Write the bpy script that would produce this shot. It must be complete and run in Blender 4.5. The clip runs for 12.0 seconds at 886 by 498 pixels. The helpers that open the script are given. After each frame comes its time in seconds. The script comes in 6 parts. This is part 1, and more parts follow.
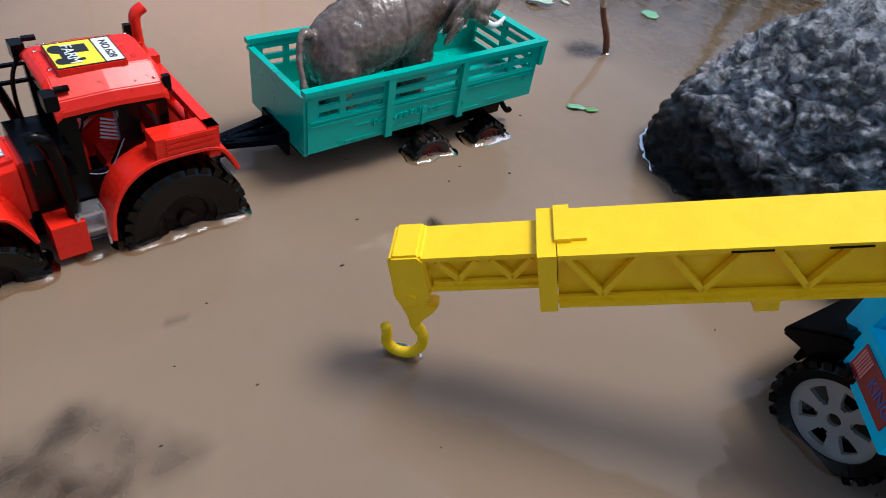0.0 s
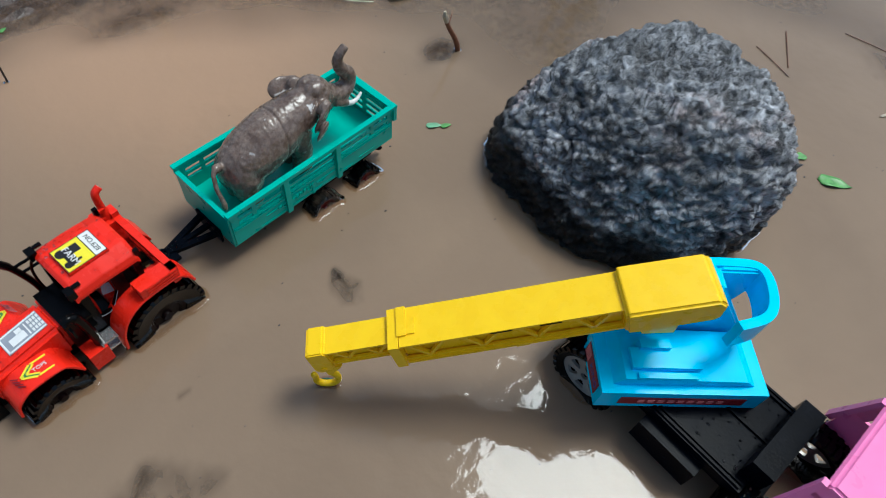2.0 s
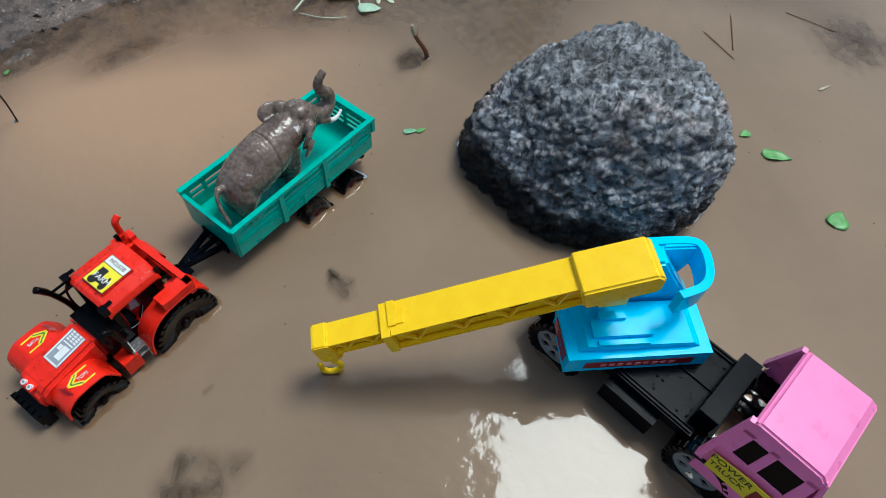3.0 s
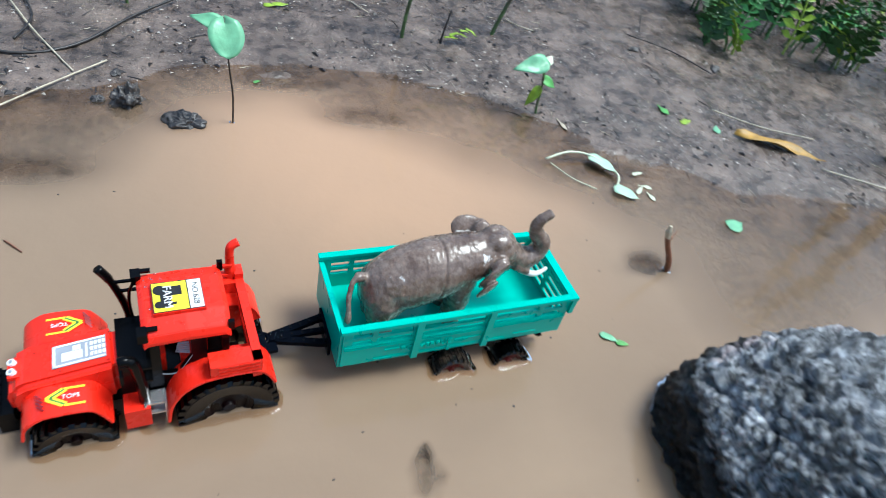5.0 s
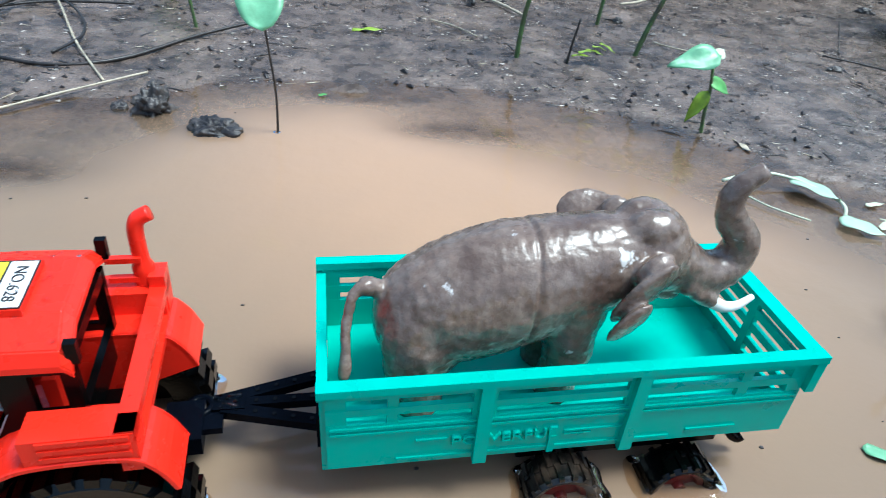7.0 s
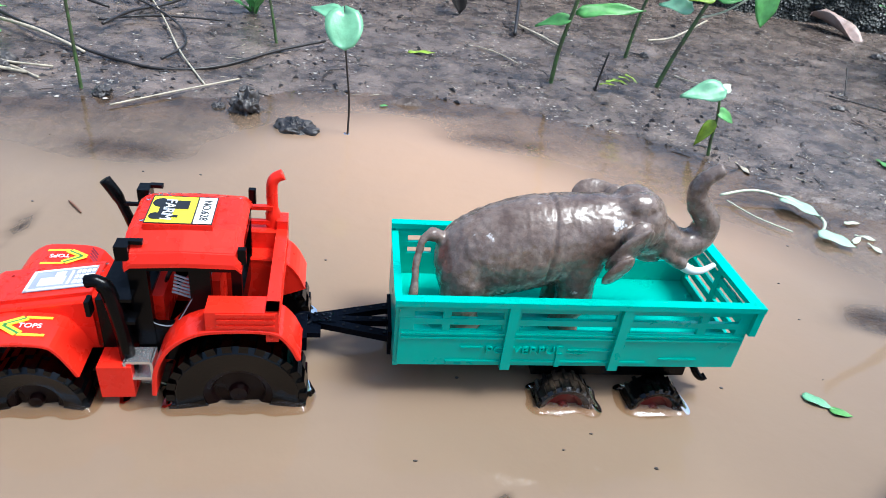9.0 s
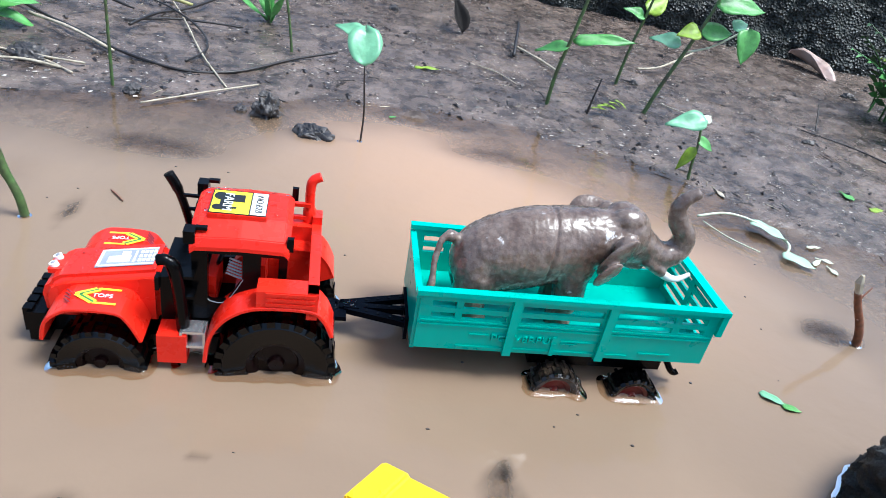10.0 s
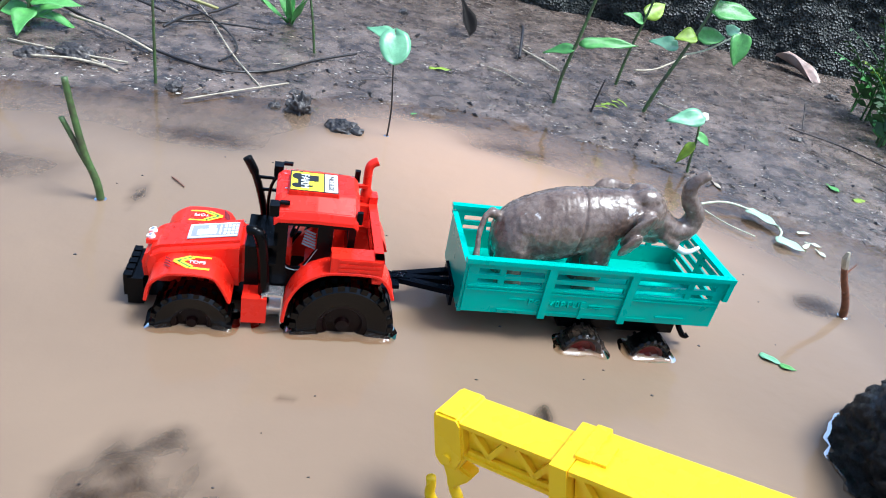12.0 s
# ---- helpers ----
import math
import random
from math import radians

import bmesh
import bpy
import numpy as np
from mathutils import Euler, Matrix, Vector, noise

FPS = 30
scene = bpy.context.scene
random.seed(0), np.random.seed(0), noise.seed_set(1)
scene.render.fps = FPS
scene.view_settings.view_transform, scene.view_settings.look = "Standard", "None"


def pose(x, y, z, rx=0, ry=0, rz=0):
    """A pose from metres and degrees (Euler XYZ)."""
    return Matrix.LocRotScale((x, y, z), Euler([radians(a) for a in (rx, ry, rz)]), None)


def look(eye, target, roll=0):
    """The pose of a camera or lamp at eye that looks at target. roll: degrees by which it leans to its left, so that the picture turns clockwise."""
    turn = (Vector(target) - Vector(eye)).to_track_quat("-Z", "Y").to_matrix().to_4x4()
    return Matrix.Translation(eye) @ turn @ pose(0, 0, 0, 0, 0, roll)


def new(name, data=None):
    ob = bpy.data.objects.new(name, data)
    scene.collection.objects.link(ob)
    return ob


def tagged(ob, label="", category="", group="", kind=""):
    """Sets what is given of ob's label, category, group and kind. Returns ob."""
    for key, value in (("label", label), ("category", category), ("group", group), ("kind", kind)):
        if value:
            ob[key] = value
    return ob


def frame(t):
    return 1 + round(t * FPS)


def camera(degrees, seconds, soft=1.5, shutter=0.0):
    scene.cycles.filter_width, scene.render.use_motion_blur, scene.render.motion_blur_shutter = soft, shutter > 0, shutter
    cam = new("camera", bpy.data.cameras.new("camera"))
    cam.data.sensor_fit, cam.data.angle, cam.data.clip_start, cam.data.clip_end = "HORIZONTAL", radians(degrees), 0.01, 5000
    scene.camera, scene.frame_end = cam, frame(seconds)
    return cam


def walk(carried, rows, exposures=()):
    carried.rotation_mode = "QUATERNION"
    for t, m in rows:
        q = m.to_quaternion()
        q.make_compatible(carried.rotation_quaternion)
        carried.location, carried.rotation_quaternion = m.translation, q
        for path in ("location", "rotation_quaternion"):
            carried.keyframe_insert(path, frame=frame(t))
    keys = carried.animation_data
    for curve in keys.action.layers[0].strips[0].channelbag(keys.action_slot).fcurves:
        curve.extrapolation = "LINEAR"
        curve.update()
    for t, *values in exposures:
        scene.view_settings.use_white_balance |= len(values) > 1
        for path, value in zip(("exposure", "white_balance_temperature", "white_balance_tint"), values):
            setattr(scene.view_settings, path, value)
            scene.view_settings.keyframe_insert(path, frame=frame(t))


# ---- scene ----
cam = camera(69.3, 12.0, soft=0.8, shutter=0.35)
EXPOSURES = [(0, 0.28, 5950, 7), (1.5, 0.10, 5950, 2), (2.7, 0.02, 5950, -2), (4.3, 0.10, 6050, -1), (4.6, 0.24, 6000, 0), (5.0, 0.86, 5680, -2), (5.5, 0.94, 5600, -4), (7.2, 0.98, 5500, -4), (8.8, 1.06, 5750, 3), (12, 1.15, 5600, 4)]
PATH = [
    (0, (0.034, 0.002, 0.275), (1.046, 1.128, -1.032), 12.5),
    (0.5, (0.021, 0.005, 0.289), (1.036, 1.118, -1.026), 12.0),
    (0.8, (0.032, 0.012, 0.311), (0.9082, 1.0104, -0.9032), 8.35),
    (1, (0.051, 0.004, 0.325), (0.979, 1.052, -1.104), 7.0),
    (1.2, (0.067, 0.0, 0.354), (0.9149, 0.8436, -0.991), 11.31),
    (1.5, (0.069, 0.009, 0.454), (1.007, 0.912, -1.065), 9.8),
    (1.7, (0.06, -0.007, 0.508), (0.8808, 0.755, -0.9014), 8.42),
    (2, (0.049, -0.021, 0.543), (0.976, 0.688, -1.081), 10.7),
    (2.2, (0.045, -0.026, 0.57), (0.8652, 0.6201, -0.8966), 8.92),
    (2.5, (0.03, -0.043, 0.603), (0.94, 0.643, -1.041), 8.1),
    (2.7, (0.031, -0.048, 0.617), (0.927, 0.618, -1.042), 6.7),
    (4.3, (0.011, -0.05, 0.6), (1.003, 0.82, -0.902), 19.2),
    (4.5, (0.03, -0.019, 0.565), (0.928, 1.019, -0.89), 18.0),
    (4.6, (0.039, 0.003, 0.545), (0.8203, 0.9842, -0.7459), 18.9),
    (4.8, (0.072, 0.019, 0.5), (0.7522, 1.1215, -0.7493), 17.58),
    (5, (0.093, 0.041, 0.465), (0.796, 1.337, -0.886), 18.1),
    (5.2, (0.115, 0.062, 0.431), (0.6898, 1.2925, -0.7502), 16.45),
    (5.5, (0.135, 0.083, 0.364), (0.676, 1.525, -0.912), 13.2),
    (5.8, (0.15, 0.116, 0.308), (0.5894, 1.3596, -0.9174), 12.86),
    (6, (0.169, 0.148, 0.287), (0.679, 1.586, -1.006), 10.8),
    (6.2, (0.181, 0.165, 0.27), (0.6441, 1.4975, -0.8481), 10.29),
    (6.5, (0.188, 0.17, 0.257), (0.614, 1.738, -0.91), 9.7),
    (7, (0.204, 0.167, 0.253), (0.472, 1.795, -0.878), 6.9),
    (7.2, (0.199, 0.16, 0.252), (0.419, 1.784, -0.895), 6.7),
    (8.8, (0.184, 0.072, 0.276), (0.355, 1.73, -0.83), 7.9),
    (9, (0.181, 0.061, 0.284), (0.367, 1.731, -0.801), 8.8),
    (9.5, (0.168, 0.028, 0.297), (0.401, 1.693, -0.786), 11.3),
    (10, (0.153, 0.01, 0.306), (0.398, 1.693, -0.745), 12.7),
    (10.5, (0.143, -0.008, 0.311), (0.395, 1.677, -0.737), 12.9),
    (11, (0.135, -0.023, 0.316), (0.391, 1.667, -0.723), 12.4),
    (11.5, (0.122, -0.034, 0.316), (0.396, 1.661, -0.709), 13.0),
    (12, (0.107, -0.05, 0.312), (0.39, 1.637, -0.724), 13.2),
]
walk(cam, [(t, look(eye, target, roll)) for t, eye, target, roll in PATH], EXPOSURES)

# ---- world and sun: an overcast day ----
world = bpy.data.worlds.new("world")
scene.world = world
world.use_nodes = True
wn = world.node_tree.nodes
sky = wn.new("ShaderNodeTexSky")
sky.sky_type = "NISHITA"
sky.sun_disc = False
sky.sun_elevation = radians(66)
sky.sun_rotation = radians(98)
sky.air_density, sky.dust_density, sky.ozone_density = 1.0, 3.0, 1.0
wn["Background"].inputs["Strength"].default_value = 0.125
world.node_tree.links.new(sky.outputs["Color"], wn["Background"].inputs["Color"])
sun = new("sun", bpy.data.lights.new("sun", "SUN"))
sun.data.energy = 2.3
sun.data.angle = radians(21)
sun.data.color = (1.0, 0.985, 0.97)
sun.matrix_world = look((0.2 + 1.611, 0.2 + -0.226, 3.654), (0.2, 0.2, 0))


# ---- materials ----
def mat(name, color, rough=0.5, metal=0.0, vary=0.12, scale=60.0, bump=0.0, bump_scale=200.0, spec=0.5, second=None, second_scale=12.0, coat=0.0):
    """A surface with fine grain and wide staining; second is the colour of the stains."""
    m = bpy.data.materials.new(name)
    m.use_nodes = True
    n, l = m.node_tree.nodes, m.node_tree.links
    p = n["Principled BSDF"]
    p.inputs["Roughness"].default_value = rough
    p.inputs["Metallic"].default_value = metal
    p.inputs["Specular IOR Level"].default_value = spec
    p.inputs["Coat Weight"].default_value = coat
    co = n.new("ShaderNodeTexCoord")
    fine = n.new("ShaderNodeTexNoise")
    fine.inputs["Scale"].default_value = scale
    fine.inputs["Detail"].default_value = 6
    l.new(co.outputs["Object"], fine.inputs["Vector"])
    ramp = n.new("ShaderNodeValToRGB")
    lo = [max(0, c * (1 - vary)) for c in color]
    hi = [min(1, c * (1 + vary)) for c in color]
    ramp.color_ramp.elements[0].color = (*lo, 1)
    ramp.color_ramp.elements[1].color = (*hi, 1)
    ramp.color_ramp.elements[0].position, ramp.color_ramp.elements[1].position = 0.3, 0.7
    l.new(fine.outputs["Fac"], ramp.inputs["Fac"])
    out = ramp.outputs["Color"]
    if second:
        wide = n.new("ShaderNodeTexNoise")
        wide.inputs["Scale"].default_value = second_scale
        wide.inputs["Detail"].default_value = 8
        wide.inputs["Roughness"].default_value = 0.65
        l.new(co.outputs["Object"], wide.inputs["Vector"])
        cut = n.new("ShaderNodeMapRange")
        cut.inputs["From Min"].default_value, cut.inputs["From Max"].default_value = 0.45, 0.65
        l.new(wide.outputs["Fac"], cut.inputs["Value"])
        mix = n.new("ShaderNodeMix")
        mix.data_type = "RGBA"
        mix.inputs["B"].default_value = (*second, 1)
        l.new(cut.outputs["Result"], mix.inputs["Factor"])
        l.new(out, mix.inputs["A"])
        out = mix.outputs["Result"]
    l.new(out, p.inputs["Base Color"])
    rr = n.new("ShaderNodeMapRange")
    rr.inputs["To Min"].default_value, rr.inputs["To Max"].default_value = max(0.02, rough - 0.1), min(1, rough + 0.1)
    l.new(fine.outputs["Fac"], rr.inputs["Value"])
    l.new(rr.outputs["Result"], p.inputs["Roughness"])
    if bump:
        bn = n.new("ShaderNodeTexNoise")
        bn.inputs["Scale"].default_value = bump_scale
        bn.inputs["Detail"].default_value = 5
        l.new(co.outputs["Object"], bn.inputs["Vector"])
        b = n.new("ShaderNodeBump")
        b.inputs["Strength"].default_value = bump
        b.inputs["Distance"].default_value = 0.001
        l.new(bn.outputs["Fac"], b.inputs["Height"])
        l.new(b.outputs["Normal"], p.inputs["Normal"])
    return m


RED = mat("red_plastic", (0.82, 0.020, 0.008), 0.28, spec=0.35, vary=0.05, bump=0.05, bump_scale=300)
TEAL = mat("teal_plastic", (0.0, 0.42, 0.32), 0.3, vary=0.06, bump=0.05, bump_scale=300)
YELLOW = mat("yellow_plastic", (1.0, 0.615, 0.006), 0.28, spec=0.35, vary=0.04, bump=0.05, bump_scale=300)
BLUE = mat("sky_blue_plastic", (0.0, 0.60, 0.95), 0.22, spec=0.2, vary=0.05, bump=0.05, bump_scale=300)
PINK = mat("pink_plastic", (0.90, 0.22, 0.48), 0.3, spec=0.35, vary=0.04, bump=0.05, bump_scale=300)
BLACK = mat("black_plastic", (0.0016, 0.0016, 0.0018), 0.22, spec=0.13, vary=0.3, bump=0.1, bump_scale=400)
NAVY = mat("wet_dark_plastic", (0.0016, 0.0026, 0.0052), 0.25, spec=0.03, vary=0.3, bump=0.1, bump_scale=400)
TYRE = mat("black_rubber", (0.0008, 0.0008, 0.0009), 0.13, spec=0.28, vary=0.3, bump=0.2, bump_scale=500)
MUDDY_TYRE = mat("muddy_rubber", (0.003, 0.0028, 0.0026), 0.3, vary=0.3, bump=0.3, bump_scale=500, second=(0.09, 0.06, 0.04), second_scale=45)
MAROON = mat("dark_red_plastic", (0.16, 0.008, 0.008), 0.35, second=(0.10, 0.03, 0.02), second_scale=90)
HUB = mat("black_red_plastic", (0.006, 0.0016, 0.0016), 0.3, spec=0.2)
RIM = mat("grey_plastic_rim", (0.36, 0.35, 0.32), 0.35, metal=0.3, vary=0.08)
CHROME = mat("silver_plastic", (0.7, 0.68, 0.68), 0.18, metal=0.85, vary=0.08)
WHITE = mat("white_print", (0.8, 0.8, 0.78), 0.35, vary=0.04)
GREYP = mat("grey_print", (0.30, 0.32, 0.36), 0.35)
YPRINT = mat("yellow_print", (0.85, 0.72, 0.03), 0.35, vary=0.04)
GPRINT = mat("green_print", (0.05, 0.22, 0.05), 0.35)
KPRINT = mat("black_print", (0.012, 0.012, 0.012), 0.35)
DKRED = mat("dark_red_print", (0.25, 0.012, 0.02), 0.35)
BPRINT = mat("blue_print", (0.02, 0.10, 0.42), 0.35)
PKPRINT = mat("pale_red_print", (0.75, 0.25, 0.25), 0.35)
HIDE = mat("grey_brown_rubber", (0.150, 0.102, 0.077), 0.27, vary=0.22, scale=220, bump=0.6, bump_scale=240, second=(0.225, 0.170, 0.138), second_scale=150, coat=0.25)
def worn_or_shiny(m, color, scale, lo, hi):
    """Small patches of another colour: scuffs where the paint has gone, and painted shine."""
    n, l = m.node_tree.nodes, m.node_tree.links
    p = n["Principled BSDF"]
    co, t, cut, mix = n.new("ShaderNodeTexCoord"), n.new("ShaderNodeTexNoise"), n.new("ShaderNodeMapRange"), n.new("ShaderNodeMix")
    t.inputs["Scale"].default_value, t.inputs["Detail"].default_value, t.inputs["Roughness"].default_value = scale, 5, 0.6
    l.new(co.outputs["Object"], t.inputs["Vector"])
    cut.inputs["From Min"].default_value, cut.inputs["From Max"].default_value = lo, hi
    l.new(t.outputs["Fac"], cut.inputs["Value"])
    mix.data_type = "RGBA"
    mix.inputs["B"].default_value = (*color, 1)
    l.new(p.inputs["Base Color"].links[0].from_socket, mix.inputs["A"])
    l.new(cut.outputs["Result"], mix.inputs["Factor"])
    l.new(mix.outputs["Result"], p.inputs["Base Color"])


worn_or_shiny(HIDE, (0.085, 0.052, 0.038), 34, 0.50, 0.68)
# pale scuffs, brighter and more of them to stand in for gloss highlights
worn_or_shiny(HIDE, (0.66, 0.63, 0.60), 62, 0.645, 0.68)
IVORY = mat("white_tusk", (0.78, 0.76, 0.70), 0.35, vary=0.05)
STONE = mat("clod", (0.035, 0.030, 0.028), 0.4, vary=0.5, scale=150, bump=1.0, bump_scale=300, second=(0.10, 0.085, 0.075), second_scale=120)
LEAF = mat("green_leaf", (0.10, 0.31, 0.07), 0.4, vary=0.25, scale=120, bump=0.4, bump_scale=300)
PALE_LEAF = mat("pale_green_leaf", (0.17, 0.40, 0.22), 0.32, vary=0.2, scale=90, bump=0.3, bump_scale=250)
FERN = mat("dark_fern_leaf", (0.022, 0.075, 0.012), 0.45, vary=0.4, scale=120)
YLEAF = mat("yellow_green_leaf", (0.24, 0.36, 0.025), 0.45, vary=0.3, scale=150)
STEM = mat("green_stem", (0.07, 0.13, 0.035), 0.5, vary=0.35, scale=150, second=(0.06, 0.045, 0.03), second_scale=40)
TWIG = mat("brown_twig", (0.16, 0.055, 0.024), 0.5, vary=0.4, scale=200, bump=0.7, bump_scale=400)
DARK_TWIG = mat("wet_dark_twig", (0.02, 0.016, 0.014), 0.4, vary=0.4, scale=200, bump=0.5, bump_scale=300)
ROTTEN = mat("rotten_leaf", (0.010, 0.008, 0.007), 0.75, vary=0.4, scale=120, spec=0.15)
STRAW = mat("pale_straw", (0.42, 0.36, 0.26), 0.5, vary=0.3, scale=150)
SPRIG_LEAF = mat("washed_out_leaf", (0.40, 0.56, 0.40), 0.35, vary=0.12, scale=90, bump=0.3, bump_scale=250)
PETIOLE = mat("pale_petiole", (0.55, 0.58, 0.42), 0.4, vary=0.15)
DRYLEAF = mat("dry_leaf", (0.40, 0.28, 0.23), 0.5, vary=0.35, scale=60, bump=0.6, bump_scale=150, second=(0.50, 0.40, 0.36), second_scale=25)
YELLOWDRY = mat("yellow_dead_leaf", (0.36, 0.20, 0.03), 0.5, vary=0.3, scale=60)
BAMBOO = mat("old_bamboo", (0.36, 0.33, 0.12), 0.5, vary=0.3, scale=40, second=(0.10, 0.08, 0.04), second_scale=15)
PEBBLE = mat("dark_crumbs", (0.030, 0.024, 0.023), 0.45, vary=0.5, scale=90)
SPECK = mat("pale_bits", (0.44, 0.39, 0.34), 0.5, vary=0.4, scale=90)


def mud_material():
    m = mat("wet_mud", (0.078, 0.057, 0.045), 0.27, vary=0.65, scale=60, bump=0.0, second=(0.185, 0.138, 0.110), second_scale=17, spec=0.42, coat=0.1)
    n, l = m.node_tree.nodes, m.node_tree.links
    p = n["Principled BSDF"]
    co = n.new("ShaderNodeTexCoord")
    last = None
    for sc, dist in ((45, 0.004), (160, 0.0022), (420, 0.0012)):
        t = n.new("ShaderNodeTexNoise")
        t.inputs["Scale"].default_value = sc
        t.inputs["Detail"].default_value = 6
        l.new(co.outputs["Object"], t.inputs["Vector"])
        b = n.new("ShaderNodeBump")
        b.inputs["Strength"].default_value = 0.9
        b.inputs["Distance"].default_value = dist
        l.new(t.outputs["Fac"], b.inputs["Height"])
        if last:
            l.new(last.outputs["Normal"], b.inputs["Normal"])
        last = b
    l.new(last.outputs["Normal"], p.inputs["Normal"])
    return m


def water_material():
    """Muddy water: suspended mud hides what lies deeper than two or three centimetres."""
    m = bpy.data.materials.new("muddy_water")
    m.use_nodes = True
    n, l = m.node_tree.nodes, m.node_tree.links
    p = n["Principled BSDF"]
    p.inputs["Roughness"].default_value = 0.045
    p.inputs["IOR"].default_value = 1.33
    co = n.new("ShaderNodeTexCoord")
    t = n.new("ShaderNodeTexNoise")
    t.inputs["Scale"].default_value = 3.2
    t.inputs["Detail"].default_value = 5
    t.inputs["Distortion"].default_value = 0.6
    l.new(co.outputs["Object"], t.inputs["Vector"])
    ramp = n.new("ShaderNodeValToRGB")
    ramp.color_ramp.elements[0].position, ramp.color_ramp.elements[1].position = 0.3, 0.72
    ramp.color_ramp.elements[0].color = (0.205, 0.143, 0.096, 1)
    ramp.color_ramp.elements[1].color = (0.262, 0.184, 0.122, 1)
    l.new(t.outputs["Fac"], ramp.inputs["Fac"])
    # brighter, more orange colour round a point out towards the far shore
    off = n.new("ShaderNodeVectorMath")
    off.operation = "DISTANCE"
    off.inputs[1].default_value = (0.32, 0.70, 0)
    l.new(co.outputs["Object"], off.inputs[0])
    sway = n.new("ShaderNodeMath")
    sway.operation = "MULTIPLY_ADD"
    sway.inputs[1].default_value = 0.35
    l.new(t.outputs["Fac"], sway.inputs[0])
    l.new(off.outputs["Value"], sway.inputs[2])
    far_zone = n.new("ShaderNodeMapRange")
    far_zone.interpolation_type = "SMOOTHSTEP"
    far_zone.inputs["From Min"].default_value, far_zone.inputs["From Max"].default_value = 0.58, 0.22
    l.new(sway.outputs[0], far_zone.inputs["Value"])
    far_mix = n.new("ShaderNodeMix")
    far_mix.data_type = "RGBA"
    far_mix.inputs["B"].default_value = (0.385, 0.240, 0.148, 1)
    l.new(far_zone.outputs["Result"], far_mix.inputs["Factor"])
    l.new(ramp.outputs["Color"], far_mix.inputs["A"])
    l.new(far_mix.outputs["Result"], p.inputs["Base Color"])
    rip = n.new("ShaderNodeTexNoise")
    rip.inputs["Scale"].default_value = 16
    rip.inputs["Detail"].default_value = 2
    l.new(co.outputs["Object"], rip.inputs["Vector"])
    rough = n.new("ShaderNodeBump")
    rough.inputs["Strength"].default_value = 0.5
    rough.inputs["Distance"].default_value = 0.0034
    l.new(rip.outputs["Fac"], rough.inputs["Height"])
    fine = n.new("ShaderNodeTexNoise")
    fine.inputs["Scale"].default_value = 75
    fine.inputs["Detail"].default_value = 3
    l.new(co.outputs["Object"], fine.inputs["Vector"])
    b = n.new("ShaderNodeBump")
    b.inputs["Strength"].default_value = 0.5
    b.inputs["Distance"].default_value = 0.0006
    l.new(fine.outputs["Fac"], b.inputs["Height"])
    l.new(rough.outputs["Normal"], b.inputs["Normal"])
    l.new(b.outputs["Normal"], p.inputs["Normal"])
    depth = n.new("ShaderNodeAttribute")
    depth.attribute_name = "depth"
    mr = n.new("ShaderNodeMapRange")
    mr.interpolation_type = "SMOOTHSTEP"
    mr.inputs["From Min"].default_value, mr.inputs["From Max"].default_value = -0.003, 0.032
    l.new(depth.outputs["Fac"], mr.inputs["Value"])
    clear = n.new("ShaderNodeBsdfTransparent")
    clear.inputs["Color"].default_value = (0.86, 0.78, 0.68, 1)
    gloss = n.new("ShaderNodeBsdfGlossy")
    gloss.inputs["Roughness"].default_value = 0.045
    l.new(b.outputs["Normal"], gloss.inputs["Normal"])
    fr = n.new("ShaderNodeFresnel")
    fr.inputs["IOR"].default_value = 1.33
    l.new(b.outputs["Normal"], fr.inputs["Normal"])
    thin = n.new("ShaderNodeMixShader")
    l.new(fr.outputs["Fac"], thin.inputs[0])
    l.new(clear.outputs[0], thin.inputs[1])
    l.new(gloss.outputs[0], thin.inputs[2])
    full = n.new("ShaderNodeMixShader")
    l.new(mr.outputs["Result"], full.inputs[0])
    l.new(thin.outputs[0], full.inputs[1])
    l.new(p.outputs[0], full.inputs[2])
    l.new(full.outputs[0], n["Material Output"].inputs["Surface"])
    return m


